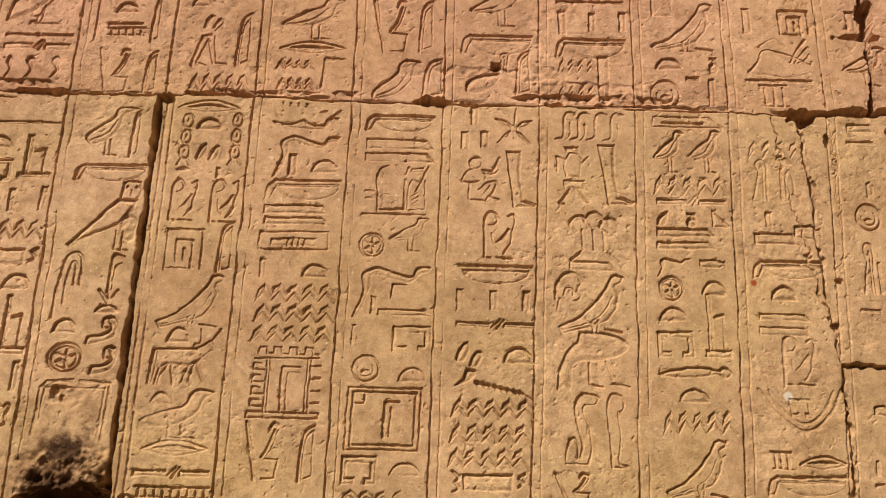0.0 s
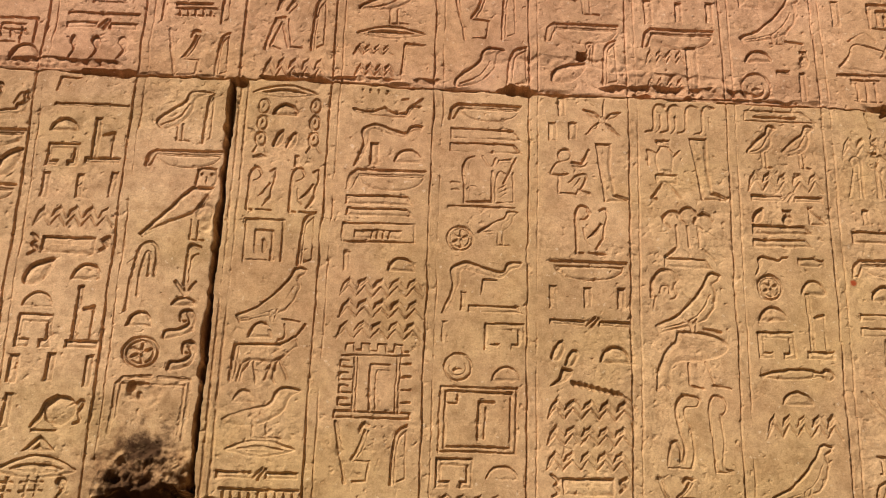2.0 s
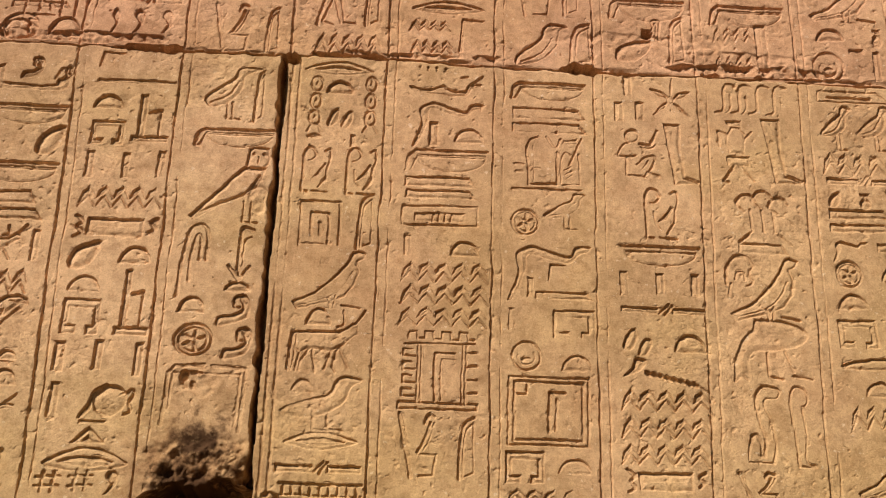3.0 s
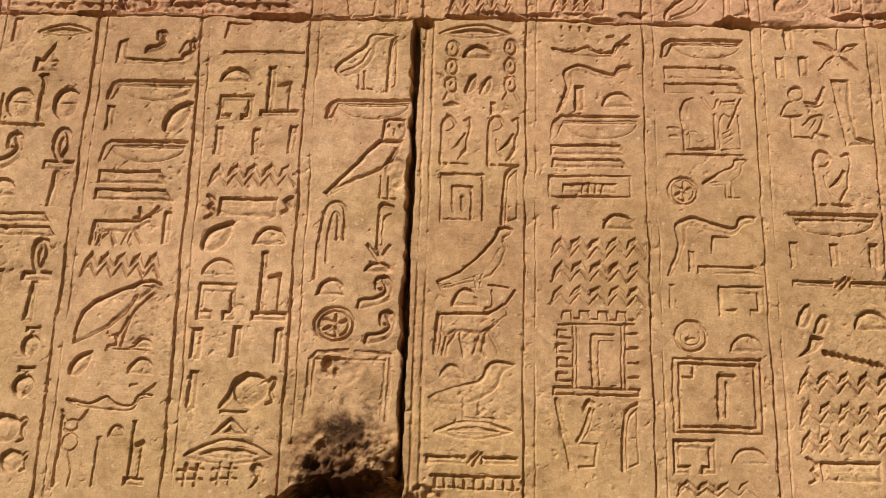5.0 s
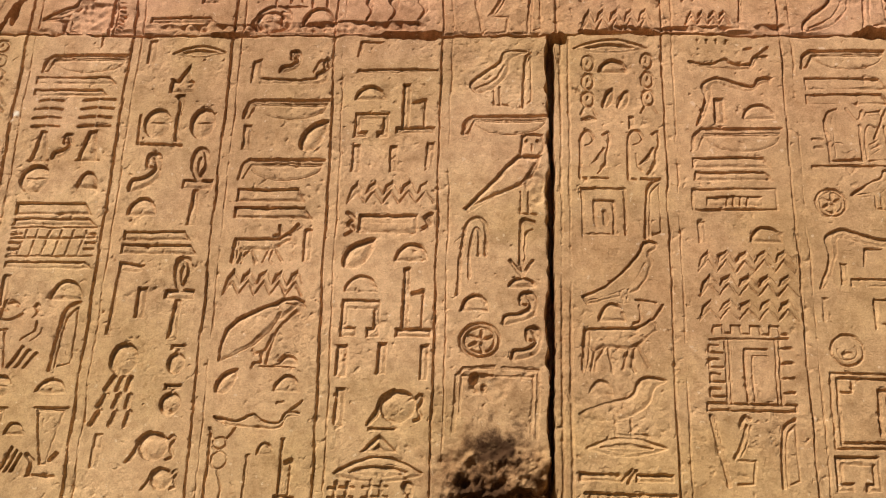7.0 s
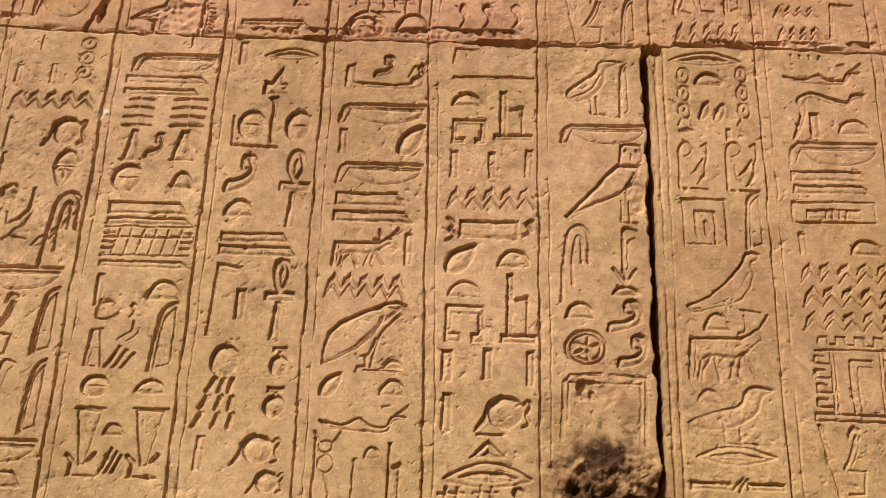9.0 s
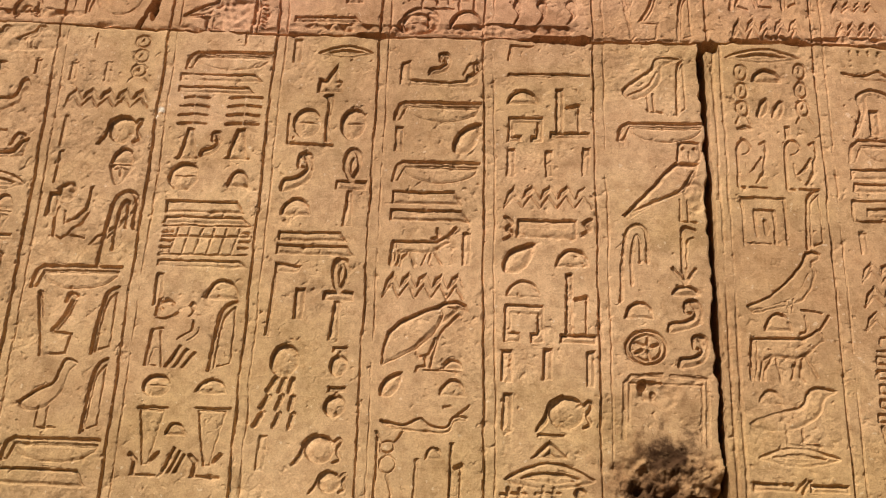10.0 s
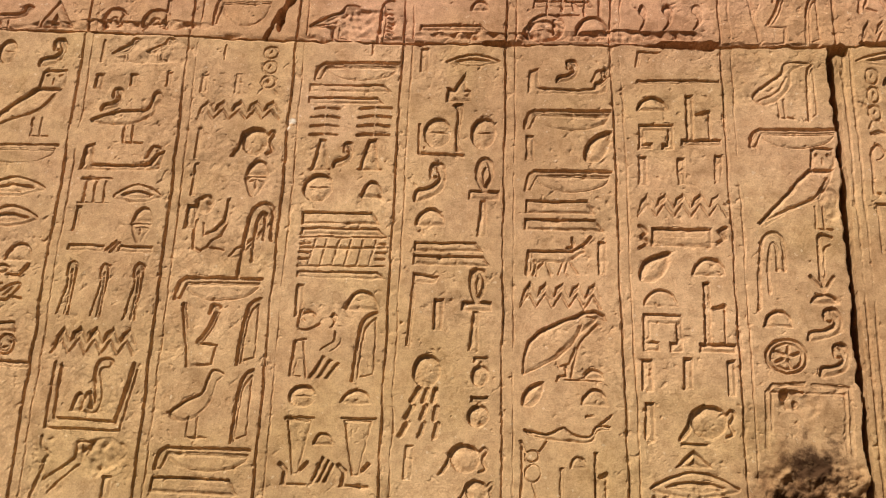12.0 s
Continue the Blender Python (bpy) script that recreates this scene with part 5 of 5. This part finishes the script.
# soften the arrises by a hair, then the wider unevenness, tool marks and pits
near_edge = np.zeros_like(depth)
for step in (1, 2):
    for axis in (0, 1):
        near_edge = np.maximum(near_edge, np.maximum(np.roll(depth, step, axis), np.roll(depth, -step, axis)))
chips = 0.0018 * soft_step(N_SMALL + 0.7 * N_MID, 0.4, 1.1) * soft_step(near_edge - depth, 0.001, 0.005)
depth = depth + chips
pits = 0.0016 * soft_step(N_SMALL + 0.5 * N_TINY, 0.65, 1.25) + 0.0022 * soft_step(N_MID * N_SMALL, 0.5, 0.9)
depth += 0.0026 * N_WIDE + 0.0019 * N_HAND + 0.0011 * N_MID + 0.0007 * N_SMALL + 0.00036 * N_TINY + 0.00013 * rng.uniform(-1, 1, depth.shape) + pits

# joints and cracks
ragged = 0.004 * N_MID + 0.002 * N_SMALL
bed_gap = np.abs(GV - BED[None, :] + 0.5 * ragged)
bed_half = 0.0012 + 0.0015 * np.clip(N_HAND + 0.2, 0, 1) + 0.0008 * N_MID
depth = np.maximum(depth, 0.085 * np.clip(2.5 * (1.35 - bed_gap / bed_half), 0, 1))
depth = np.maximum(depth, (0.003 + 0.004 * N_HAND) * np.clip(1.0 - (bed_gap - bed_half) / 0.006, 0, 1))
under = GV - BED[None, :]
broken = soft_step(N_HAND + 0.4 * N_MID + 0.9 * soft_step(GU, 0.1, 0.6) + 0.35 * soft_step(-GU, 1.0, 1.4), 0.45, 1.0)
depth = np.maximum(depth, above * broken * (0.009 + 0.004 * N_MID) * soft_step(-under - 0.006 * N_MID, -0.018, -0.004))
wide = soft_step(GU, 0.72, 0.80)
depth = np.maximum(depth, above * wide * 0.060 * soft_step(-under - 0.004 * N_MID, -0.016, -0.012))
gap = np.abs(GU - crack_at + 0.7 * ragged)
half = 0.0046 + 0.0022 * N_HAND + 0.0012 * N_MID + 0.002 * soft_step(GV, 2.75, 3.05)
depth = np.maximum(depth, ~above * 0.070 * np.clip(1.6 - gap / half, 0, 1))
depth = np.maximum(depth, ~above * (0.003 + 0.004 * N_HAND) * np.clip(1.0 - (gap - half) / 0.006, 0, 1))
gap = np.abs(GU - split_at + 1.5 * ragged)
depth = np.maximum(depth, ~above * (0.012 + 0.010 * np.clip(N_HAND + 0.2, -1, 1)) * np.clip(1.6 - gap / 0.0035, 0, 1))
depth += ~above * 0.004 * soft_step(GU, split_at - 0.01, split_at + 0.01)
for at in UPPER_EDGES:
    slant = 0.5 if at < 0 else 0.03
    gap = np.abs(GU - at + 2.0 * ragged - slant * (GV - 3.085))
    depth = np.maximum(depth, above * 0.060 * np.clip(1.6 - gap / 0.005, 0, 1))
side_joint = np.abs(GV - 2.418 + ragged)
depth = np.maximum(depth, (GU > 0.815) * 0.04 * np.clip(1.6 - side_joint / 0.004, 0, 1))
# thin cracks that wander
for path_u, path_v in (((0.714, 0.722, 0.735, 0.757, 0.770, 0.783, 0.799), (3.03, 2.95, 2.86, 2.74, 2.65, 2.58, 2.50)), ((0.85, 0.848, 0.846), (3.03, 2.94, 2.86)), ((0.86, 0.852, 0.850, 0.838), (3.00, 2.90, 2.80, 2.62))):
    along = np.interp(vs, path_v[::-1], path_u[::-1])[:, None]
    within = (GV > path_v[-1]) & (GV < path_v[0])
    depth = np.maximum(depth, within * 0.008 * np.clip(1.5 - np.abs(GU - along + 2.5 * ragged) / 0.0025, 0, 1))

# broken pockets: middle x and z, half width and height, depth
POCKETS = [(-0.108, 3.048, 0.050, 0.012, 0.120), (-0.085, 3.052, 0.026, 0.018, 0.120), (-0.735, 3.044, 0.018, 0.014, 0.060), (-1.035, 3.054, 0.060, 0.011, 0.028),
           (-1.000, 3.052, 0.026, 0.013, 0.035), (-1.43, 3.056, 0.030, 0.009, 0.022), (0.196, 3.054, 0.020, 0.009, 0.022), (0.783, 3.034, 0.030, 0.022, 0.060),
           (1.02, 3.01, 0.035, 0.020, 0.040), (0.842, 2.97, 0.007, 0.016, 0.020), (0.054, 3.154, 0.017, 0.013, 0.045), (0.975, 3.325, 0.020, 0.055, 0.060)]
POCKETS += [(0.950, 3.262, 0.055, 0.010, 0.030), (0.940, 3.050, 0.055, 0.012, 0.040), (0.828, 2.616, 0.012, 0.009, 0.022), (0.796, 2.850, 0.007, 0.014, 0.020),
           (-0.886, 2.318, 0.008, 0.011, 0.014), (-0.868, 2.324, 0.014, 0.004, 0.006), (-0.868, 2.302, 0.006, 0.008, 0.005), (-1.905, 3.110, 0.010, 0.030, 0.030),
           (0.81, 2.505, 0.010, 0.012, 0.020), (-0.63, 3.06, 0.05, 0.006, 0.02), (-0.56, 3.06, 0.03, 0.008, 0.025), (0.42, 3.05, 0.12, 0.005, 0.009)]
for cu, cv, ru, rv, deep in POCKETS:
    r = np.sqrt(((GU - cu) / ru) ** 2 + ((GV - cv) / rv) ** 2) + 0.35 * N_MID + 0.2 * N_SMALL
    depth = np.maximum(depth, deep * soft_step(-r, -1.1, -0.85))

# scaled patches where the skin of the stone has come away
SCALED = [(-0.872, 2.310, 0.040, 0.028, 0.0035), (-1.72, 3.10, 0.085, 0.030, 0.005), (-1.34, 3.085, 0.05, 0.022, 0.006), (0.02, 3.135, 0.20, 0.022, 0.003), (-2.145, 2.165, 0.045, 0.035, 0.005),
          (-2.015, 2.675, 0.022, 0.024, 0.005), (-0.775, 2.69, 0.022, 0.05, 0.004), (0.28, 3.09, 0.14, 0.022, 0.003), (-0.70, 2.075, 0.05, 0.03, 0.012), (-2.17, 3.03, 0.08, 0.03, 0.003),
          (0.30, 3.066, 0.28, 0.013, 0.007), (-0.45, 3.066, 0.16, 0.010, 0.006), (-1.30, 3.075, 0.30, 0.012, 0.005), (-2.30, 3.10, 0.20, 0.012, 0.005)]
for cu, cv, ru, rv, deep in SCALED:
    r = np.sqrt(((GU - cu) / ru) ** 2 + ((GV - cv) / rv) ** 2) + 0.45 * N_HAND + 0.25 * N_MID
    depth += (deep * (1 + 0.8 * N_MID + 0.6 * N_SMALL)) * soft_step(-r, -1.1, -0.8)

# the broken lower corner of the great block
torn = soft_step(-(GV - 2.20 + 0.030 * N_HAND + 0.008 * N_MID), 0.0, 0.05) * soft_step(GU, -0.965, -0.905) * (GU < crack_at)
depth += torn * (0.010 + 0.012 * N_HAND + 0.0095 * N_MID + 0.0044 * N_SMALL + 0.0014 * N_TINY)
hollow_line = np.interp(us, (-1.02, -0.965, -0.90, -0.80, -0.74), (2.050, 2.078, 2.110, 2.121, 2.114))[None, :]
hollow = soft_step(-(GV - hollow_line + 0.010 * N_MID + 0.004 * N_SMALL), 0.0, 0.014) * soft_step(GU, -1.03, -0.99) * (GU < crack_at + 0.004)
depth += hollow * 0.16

# ---- the wall and its stones ----
wall = tagged(new("wall_south"), "sunlit sandstone temple wall carved with columns of sunk hieroglyphs", "wall", kind="structure")
BACK = 3.25


def mesh_from_arrays(name, verts, quads, material):
    me = bpy.data.meshes.new(name)
    me.vertices.add(len(verts))
    me.vertices.foreach_set("co", np.ascontiguousarray(verts, np.float32).ravel())
    me.loops.add(quads.size)
    me.loops.foreach_set("vertex_index", np.ascontiguousarray(quads, np.int32).ravel())
    me.polygons.add(len(quads))
    me.polygons.foreach_set("loop_start", np.arange(0, quads.size, 4, dtype=np.int32))
    me.update(calc_edges=True)
    me.validate()
    me.polygons.foreach_set("use_smooth", np.zeros(len(quads), bool))
    me.materials.append(material)
    return me


def child(name, me, parent, label=""):
    ob = new(name, me)
    ob.parent = parent
    return tagged(ob, label)


ALL_V = np.stack([GU, FACE + depth, GV], 2).reshape(-1, 3)
index = np.arange((NU + 1) * (NV + 1)).reshape(NV + 1, NU + 1)
QUADS = np.stack([index[:-1, :-1], index[:-1, 1:], index[1:, 1:], index[1:, :-1]], 2).reshape(-1, 4)
mid_u, mid_v = GU[:-1, :-1] + CELL / 2, GV[:-1, :-1] + CELL / 2
stone_of = np.where(above[:-1, :-1], np.where(mid_u < UPPER_EDGES[0], 0, np.where(mid_u < UPPER_EDGES[1], 1, 2)),
                    np.where(mid_u < crack_at[:-1], 3, np.where(mid_u < split_at[:-1], 4, np.where(mid_v > 2.418, 5, 6)))).ravel()
sign_of = owner[:-1, :-1].ravel()
STONES = [(STONE_UPPER, "upper course stone with a chipped lower edge"), (STONE_UPPER, "long upper course stone with carved signs and a drilled hole"),
          (STONE_UPPER, "upper course stone with a dark broken hole"), (STONE_WARM, "great yellow stone with a torn, blackened lower corner"),
          (STONE_ROSE, "great rosy stone with shallower carved columns"), (STONE_ROSE, "cracked stone beside a split joint"), (STONE_ROSE, "small stone below a bed joint")]


def sheet_of(name, faces, material, parent, label=""):
    used, quads = np.unique(faces, return_inverse=True)
    return child(name, mesh_from_arrays(name, ALL_V[used], quads.reshape(-1, 4), material), parent, label)


stones = []
for k, (material, label) in enumerate(STONES):
    stones.append(sheet_of("stone_block", QUADS[(stone_of == k) & (sign_of < 0)], material, wall, label))
order = np.argsort(sign_of, kind="stable")
starts = np.searchsorted(sign_of[order], np.arange(len(sign_names) + 1))
for s, name in enumerate(sign_names):
    cells = order[starts[s]:starts[s + 1]]
    if len(cells) < 6:
        continue
    home = np.bincount(stone_of[cells]).argmax()
    sheet_of(name, QUADS[cells], STONES[home][0], stones[home])


def ashlar(x0, x1, y0, y1, z0, z1, material, parent):
    bm = bmesh.new()
    bmesh.ops.create_cube(bm, size=1, matrix=Matrix.LocRotScale(((x0 + x1) / 2, (y0 + y1) / 2, (z0 + z1) / 2), None, (x1 - x0 - 0.006, y1 - y0, z1 - z0 - 0.006)))
    bmesh.ops.bevel(bm, geom=bm.edges[:], offset=0.008, segments=2, affect="EDGES")
    me = bpy.data.meshes.new("stone_block")
    bm.to_mesh(me)
    bm.free()
    me.materials.append(material)
    return child("stone_block", me, parent)


# the core behind the carved face, and the plain stones that carry the wall on
ashlar(U0 - 0.01, U1 + 0.01, FACE + 0.19, BACK, V0 - 0.01, V1 + 0.01, STONE_WARM, wall)
ashlar(U0 - 0.02, U1 + 0.02, FACE + 0.005, FACE + 0.19, V1, V1 + 0.04, STONE_UPPER, wall)
for row, (z0, z1) in enumerate(((0.0, 0.68), (0.68, 1.34), (1.34, V0))):
    x = -6.2 + 0.35 * (row % 2)
    while x < 5:
        length = 1.25 + 0.3 * ((row * 3 + int(x * 7)) % 3)
        ashlar(x, x + length, FACE, BACK, z0, z1, STONE_WARM, wall)
        x += length
for row, (z0, z1) in enumerate(((V1 + 0.04, 4.1), (4.1, 4.8))):
    x = -6.0 + 0.5 * row
    while x < 5:
        ashlar(x, x + 1.4, FACE, BACK, z0, z1, STONE_UPPER, wall)
        x += 1.4
for z0, z1 in ((V0, 2.72), (2.72, V1 + 0.04)):
    for x0, x1 in ((-6.1, -4.9), (-4.9, -3.7), (-3.7, U0), (U1, 2.4), (2.4, 3.7), (3.7, 5.0)):
        ashlar(x0, x1, FACE, BACK, z0, z1, STONE_WARM, wall)

# ---- the ground, unseen and coloured dark to weaken its bounce ----
bm = bmesh.new()
bmesh.ops.create_grid(bm, x_segments=60, y_segments=60, size=1)
for vert in bm.verts:
    vert.co.x, vert.co.y = 900 * vert.co.x * abs(vert.co.x) ** 1.5, 900 * vert.co.y * abs(vert.co.y) ** 1.5
    vert.co.z = -0.01 + 0.012 * noise.noise(vert.co * 0.7)
me = bpy.data.meshes.new("ground")
bm.to_mesh(me)
bm.free()
me.materials.append(LOW_BOUNCE_GROUND)
tagged(new("ground", me), "unseen ground before the temple wall, kept dark to weaken bounced light", "ground", kind="structure")
